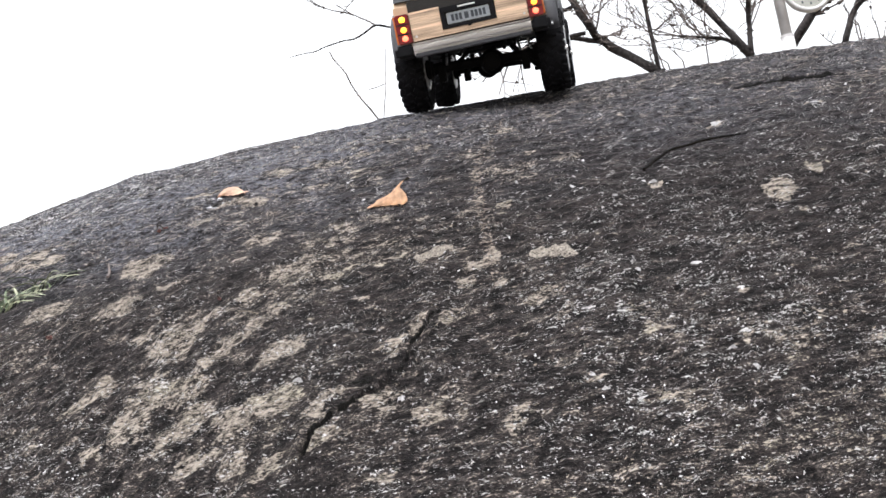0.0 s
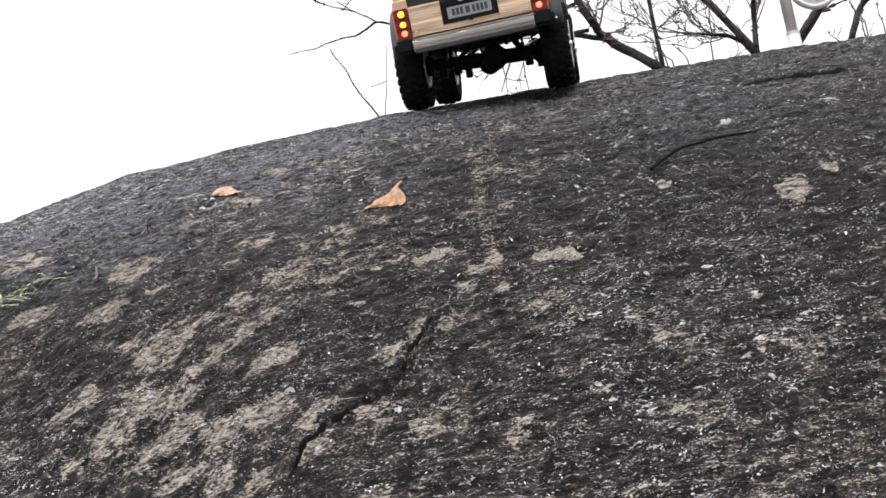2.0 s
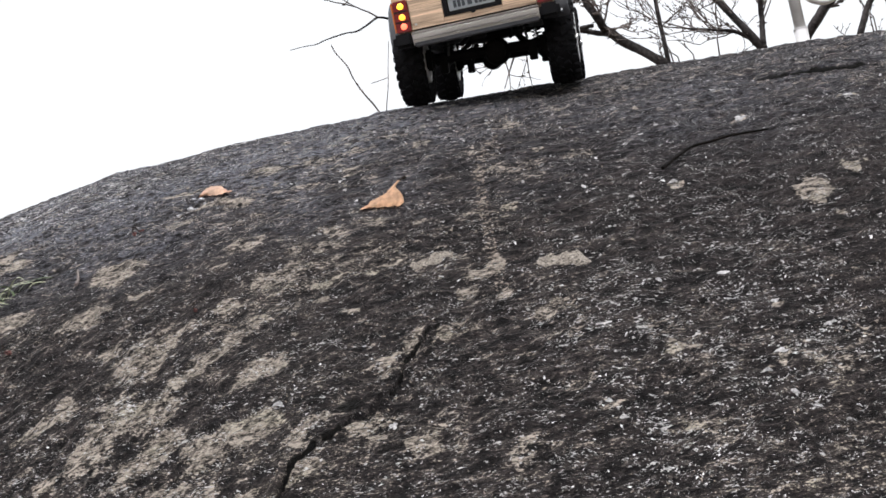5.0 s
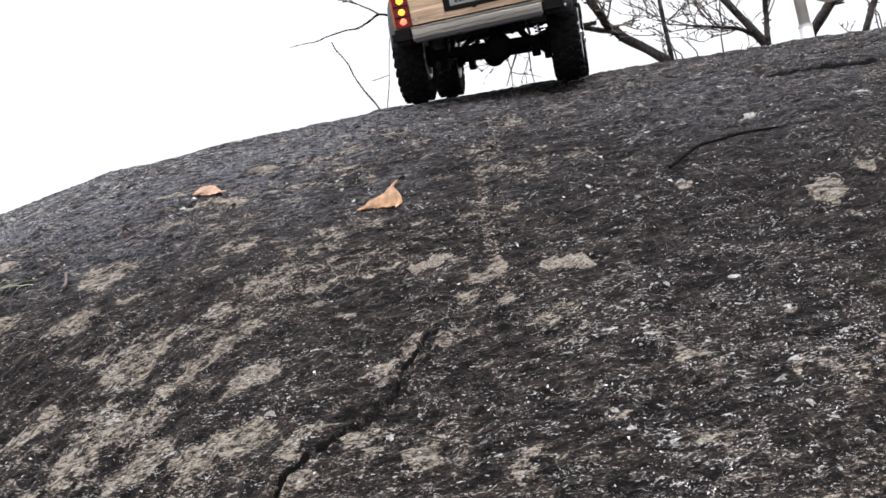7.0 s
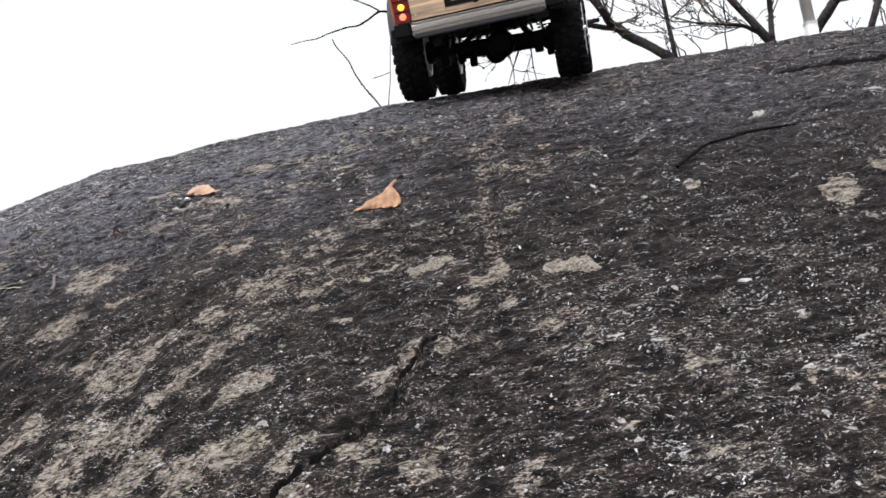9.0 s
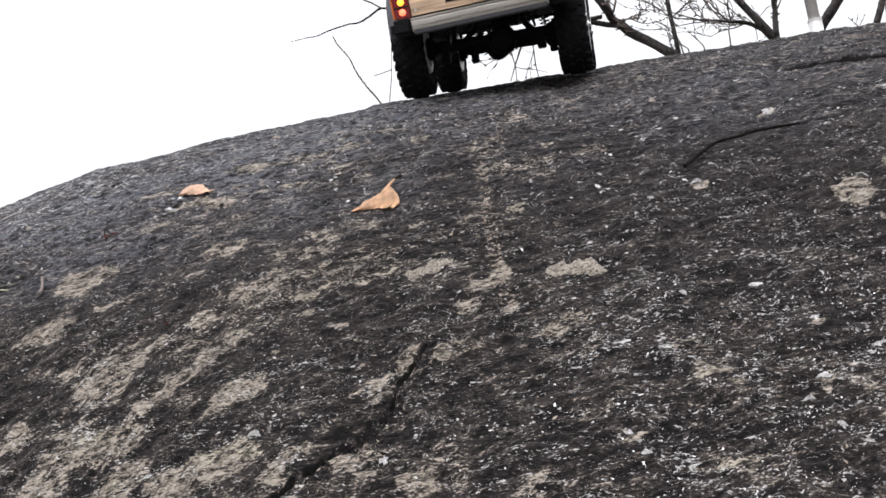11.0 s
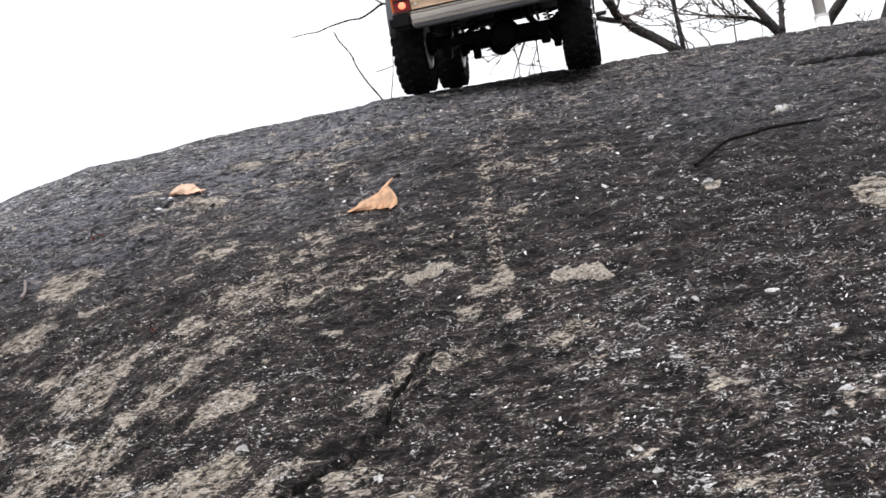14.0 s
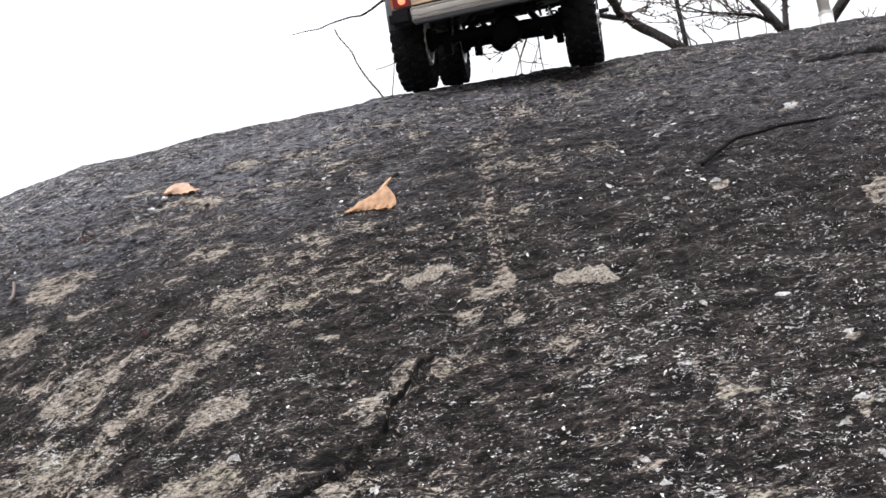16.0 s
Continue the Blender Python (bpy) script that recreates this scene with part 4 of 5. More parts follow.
    box(-0.034, 0.034, -0.1046, -0.1004, 0.1175, 0.1245, 0.0006, frame_bm)
    for sx in (-1, 1):
        box(sx * 0.0312 - 0.0027, sx * 0.0312 + 0.0027, -0.1046, -0.1004, 0.1012, 0.118, 0.0006, frame_bm)
    part("plate_frame", frame_bm, PLASTIC, gate)
    plate = part("plate", box(-0.0272, 0.0272, -0.1030, -0.1006, 0.1024, 0.1166, 0.0007), PLATE, gate, "pale grey number plate with dark bars")
    for k, x in enumerate((-0.0195, -0.0145, -0.0095, -0.002, 0.0055, 0.0105, 0.0155, 0.0205)):
        wide = 0.0027 if k == 3 else 0.0018
        part("plate_bar", box(x - wide, x + wide, -0.1034, -0.1029, 0.1054, 0.1136, 0.0002), INK, plate)
    part("badge", box(-0.011, 0.011, -0.1052, -0.1044, 0.1208, 0.1228, 0.0004), WHITE, gate, "small white lettering strip")
    part("lock", tube([(0, -0.1030, 0.0985), (0, -0.1058, 0.0985)], 0.0032, 12), PLASTIC, gate)
    # rear window with its rubber and wiper
    win = part("rear_window", box(-0.064, 0.064, -0.0008, 0.0008, 0, 0.050, 0.003), GLASS, car, "dark tinted rear window")
    win.matrix_basis = pose(0, -0.0955, 0.1500, -16)
    rubber = bmesh.new()
    ring = [(-0.066, -0.002), (0.066, -0.002), (0.064, 0.052), (-0.064, 0.052)]
    for i in range(4):
        a, b = ring[i], ring[(i + 1) % 4]
        tube([(a[0], -0.001, a[1]), (b[0], -0.001, b[1])], 0.0016, 6, rubber)
    part("window_rubber", rubber, PLASTIC, win)
    wiper = tube([(0.004, -0.003, 0.003), (-0.018, -0.0045, 0.020)], 0.0009, 6)
    tube([(-0.040, -0.004, 0.0235), (0.008, -0.004, 0.0165)], 0.0010, 6, wiper)
    tube([(0.004, -0.0005, 0.003), (0.004, -0.0045, 0.003)], 0.0024, 10, wiper)
    part("wiper", wiper, PLASTIC, win)
    # tail lights
    for sx in (-1, 1):
        x0, x1 = sorted((sx * 0.0745, sx * 0.0925))
        lamp = part("tail_light", box(x0, x1, -0.1035, -0.088, 0.0895, 0.1265, 0.0014), LENS_RED, car, "lit red and orange tail light")
        part("orange_lens", box(sx * 0.0932 - 0.0012, sx * 0.0932 + 0.0008, -0.1025, -0.0890, 0.0905, 0.1255, 0.0006), LENS_ORANGE, lamp)
        for z, mat_ in ((0.1200, GLOW_YELLOW), (0.1073, GLOW_ORANGE), (0.0965, GLOW_RED)):
            bm = bmesh.new()
            bmesh.ops.create_uvsphere(bm, u_segments=14, v_segments=8, radius=0.0042)
            led = part("led", bm, mat_, lamp, smooth=True)
            led.matrix_basis = pose(sx * 0.083, -0.1030, z) @ Matrix.Diagonal((1, 0.35, 0.92, 1))
        for z in (0.1018, 0.1138):
            part("lens_bar", box(x0 + 0.0006, x1 - 0.0006, -0.1042, -0.1030, z - 0.0008, z + 0.0008, 0.0003), PLASTIC, lamp)
    # rear bumper: ribbed silver bar with black ends
    bar = [(-0.1040, 0.0725), (-0.1105, 0.0730), (-0.1115, 0.0775), (-0.1095, 0.0790), (-0.1115, 0.0805), (-0.1115, 0.0840), (-0.1095, 0.0855), (-0.1110, 0.0872), (-0.1040, 0.0885)]
    bumper = part("rear_bumper", side_form(bar, 0.0745, 0.0005), SILVER, car, "ribbed silver rear bumper")
    part("bumper_lip", box(-0.0735, 0.0735, -0.1122, -0.0935, 0.0700, 0.0762, 0.0012), FLARE, bumper, "dark grey lower lip of the bumper")
    part("bumper_core", box(-0.072, 0.072, -0.1042, -0.092, 0.074, 0.0885, 0.001), PLASTIC, bumper)
    for sx in (-1, 1):
        x0, x1 = sorted((sx * 0.0742, sx * 0.0985))
        part("bumper_end", box(x0, x1, -0.1120, -0.075, 0.0715, 0.0884, 0.004), PLASTIC, bumper, "black plastic bumper end")
        for k in range(3):
            part("bolt", tube([(sx * 0.098, -0.085 + 0.008 * k, 0.078), (sx * 0.1005, -0.085 + 0.008 * k, 0.078)], 0.0016, 8), STEEL, bumper)
    # flares
    for y in (0.0, AXLE):
        for sx in (-1, 1):
            fl = part("fender_flare", flare_mesh(y, sx), FLARE, car, "grey plastic fender flare", True)
            for k in range(5):
                a = math.pi * (k + 1) / 6
                part("flare_bolt", tube([(sx * 0.1025, y - 0.070 * math.cos(a), 0.072 + 0.0655 * math.sin(a)), (sx * 0.1055, y - 0.0695 * math.cos(a), 0.072 + 0.065 * math.sin(a))], 0.0014, 6), PLASTIC, fl)
    # ladder frame, axles, links and shocks
    chassis = part("chassis", box(-0.036, -0.028, -0.085, 0.385, 0.090, 0.102, 0.001), PLASTIC, car, "black ladder chassis")
    part("frame_rail", box(0.028, 0.036, -0.085, 0.385, 0.090, 0.102, 0.001), PLASTIC, chassis)
    for y in (-0.080, 0.085, 0.225, 0.375):
        part("cross_member", box(-0.036, 0.036, y - 0.006, y + 0.006, 0.090, 0.100, 0.001), PLASTIC, chassis)
    part("skid_plate", side_form([(0.10, 0.076), (0.12, 0.071), (0.19, 0.071), (0.21, 0.076), (0.21, 0.081), (0.10, 0.081)], 0.034, 0.001), PLASTIC, chassis)
    part("gearbox", box(-0.022, 0.022, 0.11, 0.20, 0.078, 0.112, 0.004), PLASTIC, chassis)
    part("motor", tube([(0, 0.19, 0.095), (0, 0.255, 0.095)], 0.018, 16), STEEL, chassis)
    part("inner_tub", box(-0.046, 0.046, -0.070, 0.388, 0.1150, 0.135, 0.003), PLASTIC, chassis)
    for y, off in ((0.0, 0.012), (AXLE, -0.022)):
        ax = part("axle", tube([(-0.078, y, TYRE_R), (0.078, y, TYRE_R)], 0.0068, 12), PLASTIC, car, "black axle housing")
        bm = bmesh.new()
        bmesh.ops.create_uvsphere(bm, u_segments=16, v_segments=10, radius=0.0175)
        for v in bm.verts:
            v.co = Vector((off + v.co.x * 0.95, y + v.co.y * 0.9, TYRE_R - 0.002 + v.co.z))
        part("differential", bm, PLASTIC, ax, smooth=True)
        cover = tube([(off, y - 0.015, TYRE_R - 0.002), (off, y - 0.019, TYRE_R - 0.002)], 0.0120, 10)
        for k in range(8):
            a = k * math.pi / 4
            tube([(off + 0.0115 * math.cos(a), y - 0.018, TYRE_R - 0.002 + 0.0115 * math.sin(a)), (off + 0.0115 * math.cos(a), y - 0.0205, TYRE_R - 0.002 + 0.0115 * math.sin(a))], 0.0012, 6, cover)
        part("differential_cover", cover, PLASTIC, ax)
        inward = 1 if y == 0 else -1
        part("drive_shaft", tube([(off, y + inward * 0.014, TYRE_R), (off * 0.5, y + inward * 0.115, 0.074)], 0.0045, 8), PLASTIC, ax)
        for sx in (-1, 1):
            part("lower_link", tube([(sx * 0.056, y + inward * 0.003, TYRE_R - 0.012), (sx * 0.032, y + inward * 0.118, 0.073)], 0.0032, 8), PLASTIC, ax)
            part("upper_link", tube([(sx * 0.030, y + inward * 0.002, TYRE_R + 0.014), (sx * 0.026, y + inward * 0.090, 0.084)], 0.0028, 8), PLASTIC, ax)
            part("link_mount", box(sx * 0.056 - 0.005, sx * 0.056 + 0.005, y - 0.007, y + 0.007, TYRE_R - 0.019, TYRE_R + 0.004, 0.001), PLASTIC, ax)
            part("knuckle", box(sx * 0.073 - 0.006, sx * 0.073 + 0.006, y - 0.010, y + 0.010, TYRE_R - 0.013, TYRE_R + 0.013, 0.003), PLASTIC, ax)
            foot, head = Vector((sx * 0.050, y - inward * 0.008, TYRE_R + 0.002)), Vector((sx * 0.041, y + inward * 0.022, 0.120))
            shock = part("shock_absorber", tube([foot.lerp(head, 0.45), head], 0.0062, 12), PLASTIC, car)
            part("shock_rod", tube([foot, foot.lerp(head, 0.5)], 0.0016, 8), STEEL, shock)
            turns = [foot.lerp(head, 0.12 + 0.6 * k / 72) + Vector((0.0072 * math.cos(k * 0.7), 0.0072 * math.sin(k * 0.7), 0)) for k in range(73)]
            part("spring", tube(turns, 0.0009, 5), PLASTIC, shock)
    part("tow_hitch", box(-0.008, 0.008, -0.100, -0.080, 0.066, 0.080, 0.001), PLASTIC, chassis)
    for sx in (-1, 1):
        for y in (0.0, AXLE):
            wheel_parts(car, sx * TRACK / 2, y)
    return car


def stand_car(x, y, turn):
    """Set the car down with its wheels on the boulder: rear axle over x, y, heading turned about the vertical."""
    ahead = Vector((math.sin(turn), math.cos(turn), 0))
    right = Vector((math.cos(turn), -math.sin(turn), 0))
    back = Vector((x, y, 0))
    foot = lambda p: Vector((p.x, p.y, max(float(rock_z(p.x + a, p.y + b)) for a in (-0.012, 0, 0.012) for b in (-0.006, 0, 0.006))))
    rl, rr = foot(back - right * TRACK / 2), foot(back + right * TRACK / 2)
    fl, fr = foot(back - right * TRACK / 2 + ahead * AXLE * 0.975), foot(back + right * TRACK / 2 + ahead * AXLE * 0.975)
    fwd = ((fl + fr) - (rl + rr)).normalized()
    side = (rr - rl).normalized()
    up = side.cross(fwd).normalized()
    side = fwd.cross(up)
    base = (rl + rr) / 2 + up * 0.0005
    m = Matrix((side, fwd, up)).transposed().to_4x4()
    m.translation = base
    car = model_car(m)
    # the springs let the body lean and the front axle follow the rock
    front = math.asin(max(-0.1, min(0.1, -((fr - fl).normalized().dot(up)))))
    for o in car.children:
        if o.name.startswith(("wheel", "axle")):
            far = o.matrix_basis.translation.y > 0.2 or (o.name.startswith("axle") and o.data.vertices[0].co.y > 0.2)
            turn_by, z = (front if far else 0.0), 0.0
        else:
            turn_by, z = radians(-3.0), 0.085
        o.matrix_basis = Matrix.Translation((0, 0, z * 1.035)) @ Matrix.Rotation(turn_by, 4, "Y") @ Matrix.Translation((0, 0, -z)) @ o.matrix_basis
    return car


stand_car(0.097, 1.430, radians(9.2))

# ---- fallen leaves, sticks and grass on the boulder ----
def fallen_leaf(x, y, length, wide, turn, mat, curl, lift, label, tip=0.0, teeth=9):
    """A dry toothed leaf, curled along its length, resting on the boulder."""
    leaf = new("fallen_leaf")
    tagged(leaf, label, "leaf")
    n, m = 22, 8
    bm = bmesh.new()
    grid = []
    for i in range(n + 1):
        u = i / n
        half = wide / 2 * (math.sin(math.pi * u ** 0.75) ** 0.8) * (1 - 0.25 * u) + 0.0002
        half *= 1 + 0.16 * ((u * teeth) % 1.0 - 0.5)
        row = []
        for j in range(-m, m + 1):
            v = j / m
            px, py = half * v, (u - 0.5) * length
            pz = lift * (u ** 1.6) + curl * wide * v * v + 0.0012 * math.sin(u * 26 + abs(v) * 5) * (1 - abs(v) * 0.4) + tip * max(u - 0.75, 0) ** 2
            row.append(bm.verts.new((px, py, pz)))
        grid.append(row)
    for a, b in zip(grid, grid[1:]):
        for j in range(2 * m):
            bm.faces.new((a[j], a[j + 1], b[j + 1], b[j]))
    bmesh.ops.solidify(bm, geom=bm.faces[:], thickness=0.0003)
    part("blade", bm, mat, leaf, smooth=True)
    rib = [(0, (u - 0.5) * length, lift * (u ** 1.6) + 0.0005 + 0.0012 * math.sin(u * 26) + tip * max(u - 0.75, 0) ** 2) for u in np.linspace(0.02, 1.0, 10)]
    end = Vector(rib[-1])
    stem = tube([*rib, end + Vector((0.0008, length * 0.10, 0.001)), end + Vector((0.003, length * 0.22, 0.0035))], [0.0003] * 10 + [0.0006, 0.0008], 6)
    part("stalk", stem, STEM, leaf)
    p = Vector((x, y, float(rock_z(x, y))))
    e = 0.012
    up = Vector((-(float(rock_z(x + e, y)) - float(rock_z(x - e, y))) / (2 * e), -(float(rock_z(x, y + e)) - float(rock_z(x, y - e))) / (2 * e), 1)).normalized()
    q = Vector((0, 0, 1)).rotation_difference(up)
    leaf.matrix_world = Matrix.Translation(p + up * 0.0018) @ q.to_matrix().to_4x4() @ Matrix.Rotation(turn, 4, "Z")
    return leaf


def folded_leaf(left, right, ridge, lift, tip, mat, label, teeth, back=0.012, belly=0.0, arched=False):
    """A dry leaf folded along its midrib: the toothed front half leans on the boulder, the other half falls behind."""
    leaf = new("fallen_leaf")
    tagged(leaf, label, "leaf")
    on = lambda x, y, h: Vector((x, y, float(rock_z(x, y)) + h))
    a, b, t = on(*left, 0.0014), on(*right, 0.0014), on(*ridge, lift)
    origin = a.lerp(b, 0.5)
    leaf.matrix_world = Matrix.Translation(origin)
    n, m = 36, 9
    bm = bmesh.new()
    grid = []
    for i in range(n + 1):
        u = i / n
        e = a.lerp(b, u)
        saw = (u * teeth) % 1.0
        e = e + Vector((0, -0.0022 * saw, 0.0003 + 0.0013 * math.sin(math.pi * min(0.85, 0.1 + u)) * (1 - saw)))
        r = a.lerp(t, u) + Vector((0, 0, belly)) * math.sin(math.pi * u)
        if arched:
            arc = math.sin(math.pi * (0.08 + 0.80 * u ** 0.62))
            e = a.lerp(b, u) + Vector((0, -0.002 * math.sin(math.pi * u), 0.0034 * max(0, u - 0.55) / 0.45))
            r = a.lerp(b, u) + Vector((-0.004 * (1 - u), 0.013 * math.sin(math.pi * u), lift * arc + 0.013 * 0.5 * math.sin(math.pi * u)))
        row = []
        for j in range(m + 1):
            v = j / m
            q = e.lerp(r, v)
            q += Vector((0.0052 * u * math.sin(math.pi * v ** 0.55), -0.0030 * math.sin(math.pi * v), 0.0004 * math.sin(u * 24 - v * 6)))
            row.append(bm.verts.new(q - origin))
        h = r + Vector((0.003 * u - 0.003, back * math.sin(math.pi * min(u, 0.98)) ** 0.6, 0))
        h.z = float(rock_z(h.x, h.y)) + 0.0012
        for j in range(1, 6):
            v = j / 5
            row.append(bm.verts.new(r.lerp(h, v) + Vector((0, 0, 0.0012 * math.sin(math.pi * v))) - origin))
        grid.append(row)
    for p, q in zip(grid, grid[1:]):
        for j in range(len(p) - 1):
            bm.faces.new((p[j], p[j + 1], q[j + 1], q[j]))
    bmesh.ops.solidify(bm, geom=bm.faces[:], thickness=0.00025)
    part("blade", bm, mat, leaf, smooth=True)
    if arched:
        return leaf
    end = on(*tip[:2], tip[2])
    line = smooth_line([t + Vector((-0.0045, 0.001, -0.0042)) - origin, t.lerp(end, 0.5) + Vector((-0.001, 0, 0)) - origin, end - origin], 4)
    part("stalk", tube(line, [0.0020, 0.0018, 0.0015, 0.0012, 0.0010, 0.0008, 0.0007, 0.0007, 0.0007], 8), mat, leaf)
    part("stalk_end", tube(smooth_line([line[-3], line[-1], line[-1] + Vector((0.0042, 0.0008, 0.0014))], 4), [0.0011, 0.0011, 0.0011, 0.0011, 0.0012, 0.0013, 0.0014, 0.0015, 0.0012], 8), STEM, leaf)
    for k in range(7):
        u = 0.18 + 0.12 * k
        i = round(u * n)
        lo, hi = a.lerp(b, min(1, u + 0.05)), a.lerp(t, u)
        mid = lo.lerp(hi, 0.5) + Vector((0, -0.0036, 0.001))
        part("vein", tube(smooth_line([on(lo.x, lo.y - 0.0012, 0.002) - origin, mid - origin, hi + Vector((0, -0.0008, 0.0012)) - origin], 3), 0.00018, 5), mat, leaf)
    return leaf


folded_leaf((-0.0665, 1.0385), (-0.0325, 1.0300), (-0.0344, 1.0470), 0.0132, (-0.0272, 1.0480, 0.0172), DRY, "folded dry orange-brown toothed leaf lying on the boulder", 7, belly=-0.0004)
folded_leaf((-0.2260, 1.1480), (-0.2010, 1.1355), (-0.2130, 1.1515), 0.0062, (-0.2165, 1.1590, 0.0050), PALE_DRY, "small curled dry pinkish-brown leaf lying on the boulder", 3, 0.010, arched=True)
fallen_leaf(-0.365, 0.937, 0.007, 0.005, radians(60), RED_DRY, 0.2, 0.001, "tiny dark red leaf scrap on the boulder", 0.0, 3)

fallen_leaf(-0.290, 1.102, 0.006, 0.004, radians(20), RED_DRY, 0.2, 0.001, "tiny dark red leaf scrap on the boulder", 0.0, 3)
fallen_leaf(-0.281, 1.094, 0.005, 0.003, radians(100), RED_DRY, 0.2, 0.001, "tiny dark red leaf scrap on the boulder", 0.0, 3)
fallen_leaf(-0.208, 0.933, 0.004, 0.003, radians(40), RED_DRY, 0.2, 0.001, "tiny dark red leaf scrap on the boulder", 0.0, 3)
QUARTZ = material("pale_quartz", (0.33, 0.33, 0.34), 0.6, vary=0.5, grain=500)


def pebble(x, y, r, seed):
    rng = random.Random(seed)
    bm = bmesh.new()
    bmesh.ops.create_icosphere(bm, subdivisions=2, radius=r * 0.85)
    for v in bm.verts:
        v.co *= 1 + 0.7 * noise.noise(v.co / r * 1.1 + Vector((seed, 0, 0)))
        v.co.z *= 0.62
    ob = part("pebble", bm, QUARTZ)
    ob.matrix_world = Matrix.Translation((x, y, float(rock_z(x, y)) + 0.25 * r)) @ Matrix.Rotation(rng.uniform(0, 6), 4, "Z")
    tagged(ob, "small angular pale quartz pebble in a hollow of the boulder", "pebble", "pebbles by the small leaf")


pebble(-0.2407, 1.1393, 0.0040, 1)
pebble(-0.2302, 1.1430, 0.0036, 2)
pebble(-0.2335, 1.1300, 0.0026, 3)
pebble(-0.2443, 1.1276, 0.0036, 4)
pebble(-0.2242, 1.1310, 0.0022, 5)
pebble(-0.2490, 1.1215, 0.0030, 6)
pebble(-0.2385, 1.1480, 0.0024, 7)
pebble(-0.2540, 1.1235, 0.0024, 8)


def stick(points, r, label, mat, knots=0):
    rest = lambda a, b: max(float(rock_z(a + u, b + v)) for u in (-0.004, 0, 0.004) for v in (-0.003, 0, 0.003))
    pts = smooth_line([(a, b, rest(a, b) + r) for a, b in points], 4)
    n = len(pts)
    rng = random.Random(len(points))
    bm = tube(pts, [r * (1 - 0.45 * i / n) * rng.uniform(0.85, 1.2) for i in range(n)], 7, wobble=0.15)
    # bud scars and a snapped side shoot
    for k in range(knots):
        q = pts[1 + (k * (n - 2)) // knots]
        tube([q, q + Vector((rng.uniform(-1, 1), rng.uniform(-1, 1), rng.uniform(0.2, 1))).normalized() * r * rng.uniform(1.1, 1.7)], [r * 0.7, r * 0.4], 5, bm)
    tagged(part("stick", bm, mat), label, "stick")


BROWN = material("brown_twig", (0.0050, 0.0037, 0.0034), 0.7, vary=0.6, grain=220, bump=0.4)
BROWN.node_tree.nodes["Principled BSDF"].inputs["Specular IOR Level"].default_value = 0.06
stick([(0.203, 1.008), (0.219, 1.024), (0.238, 1.041), (0.257, 1.0445), (0.277, 1.0475), (0.296, 1.0525), (0.314, 1.0515)], 0.0018, "thin bent dark brown twig lying on the boulder", BROWN, 5)
stick([(-0.3270, 1.0155), (-0.3280, 1.0280), (-0.3315, 1.0415)], 0.0016, "short grey-brown twig bit lying on the boulder", TWIG)
stick([(-0.170, 0.893), (-0.180, 0.899), (-0.188, 0.902)], 0.0007, "tiny pale straw bit lying on the boulder", BUFF)


def grass_tuft(x, y, count, seed, spread=0.012):
    """A small tuft: thin arching blades, fresh green and straw pale, from one root."""
    rng = random.Random(seed)
    tuft = new("grass_tuft")
    tagged(tuft, "small tuft of arching green and straw-pale grass in a crevice", "grass")
    tuft.matrix_world = Matrix.Translation((x, y, float(rock_z(x, y)) - 0.001))
    for k in range(count):
        a, l = rng.uniform(-0.6, 3.7), rng.uniform(0.022, 0.050)
        ox, oy = rng.gauss(0, spread), rng.gauss(0, spread * 0.35)
        oz = float(rock_z(x + ox, y + oy)) - float(rock_z(x, y))
        up, fall, drift = rng.uniform(0.55, 1.05), rng.uniform(0.25, 0.95), rng.uniform(-0.5, 0.5)
        bm = bmesh.new()
        rows = []
        for i in range(9):
            u = i / 8
            out = l * (0.25 * u + 0.75 * u * u)
            b = a + drift * u
            c = Vector((ox + math.cos(b) * out, oy + 0.5 * math.sin(b) * out, oz + l * (up * u - fall * u ** 2.4)))
            w = rng.uniform(0.0010, 0.0017) * (1 - u ** 2) + 0.0001
            t = Vector((-math.sin(b), math.cos(b), 0.3)).normalized() * w
            rows.append((bm.verts.new(c - t), bm.verts.new(c + Vector((0, 0, 0.0004))), bm.verts.new(c + t)))
        for p, q in zip(rows, rows[1:]):
            bm.faces.new((p[0], p[1], q[1], q[0])), bm.faces.new((p[1], p[2], q[2], q[1]))
        part("grass_blade", bm, GRASS_PALE if rng.random() < 0.35 else GRASS, tuft)


grass_tuft(-0.436, 1.022, 30, 1)
grass_tuft(-0.408, 1.046, 14, 2)

# ---- bare trees and the sign post behind the boulder ----
def bare_twigs(bm, start, way, length, r, depth, rng):
    """Forking twigs with buds, grown from a point."""
    p, d = Vector(start), Vector(way).normalized()
    pts = [p.copy()]
    n = 4
    for _ in range(n):
        d = (d + Vector((rng.uniform(-0.3, 0.3), rng.uniform(-0.2, 0.2), rng.uniform(-0.22, 0.28)))).normalized()
        p = p + d * length / n
        pts.append(p.copy())
    tube(pts, [r * (1 - 0.6 * i / n) for i in range(n + 1)], 5, bm)
    for q in pts[1:]:
        if rng.random() < 0.6:
            tube([q, q + Vector((rng.uniform(-1, 1), rng.uniform(-1, 1), rng.uniform(-0.4, 1))).normalized() * r * 5], [r * 1.7, r * 0.5], 5, bm)
    if depth:
        for q in pts[1:]:
            if rng.random() < 0.75:
                side = Vector((rng.uniform(-1, 1), rng.uniform(-0.5, 0.5), rng.uniform(-0.5, 1.0)))
                bare_twigs(bm, q, d + side, length * rng.uniform(0.45, 0.75), r * 0.62, depth - 1, rng)


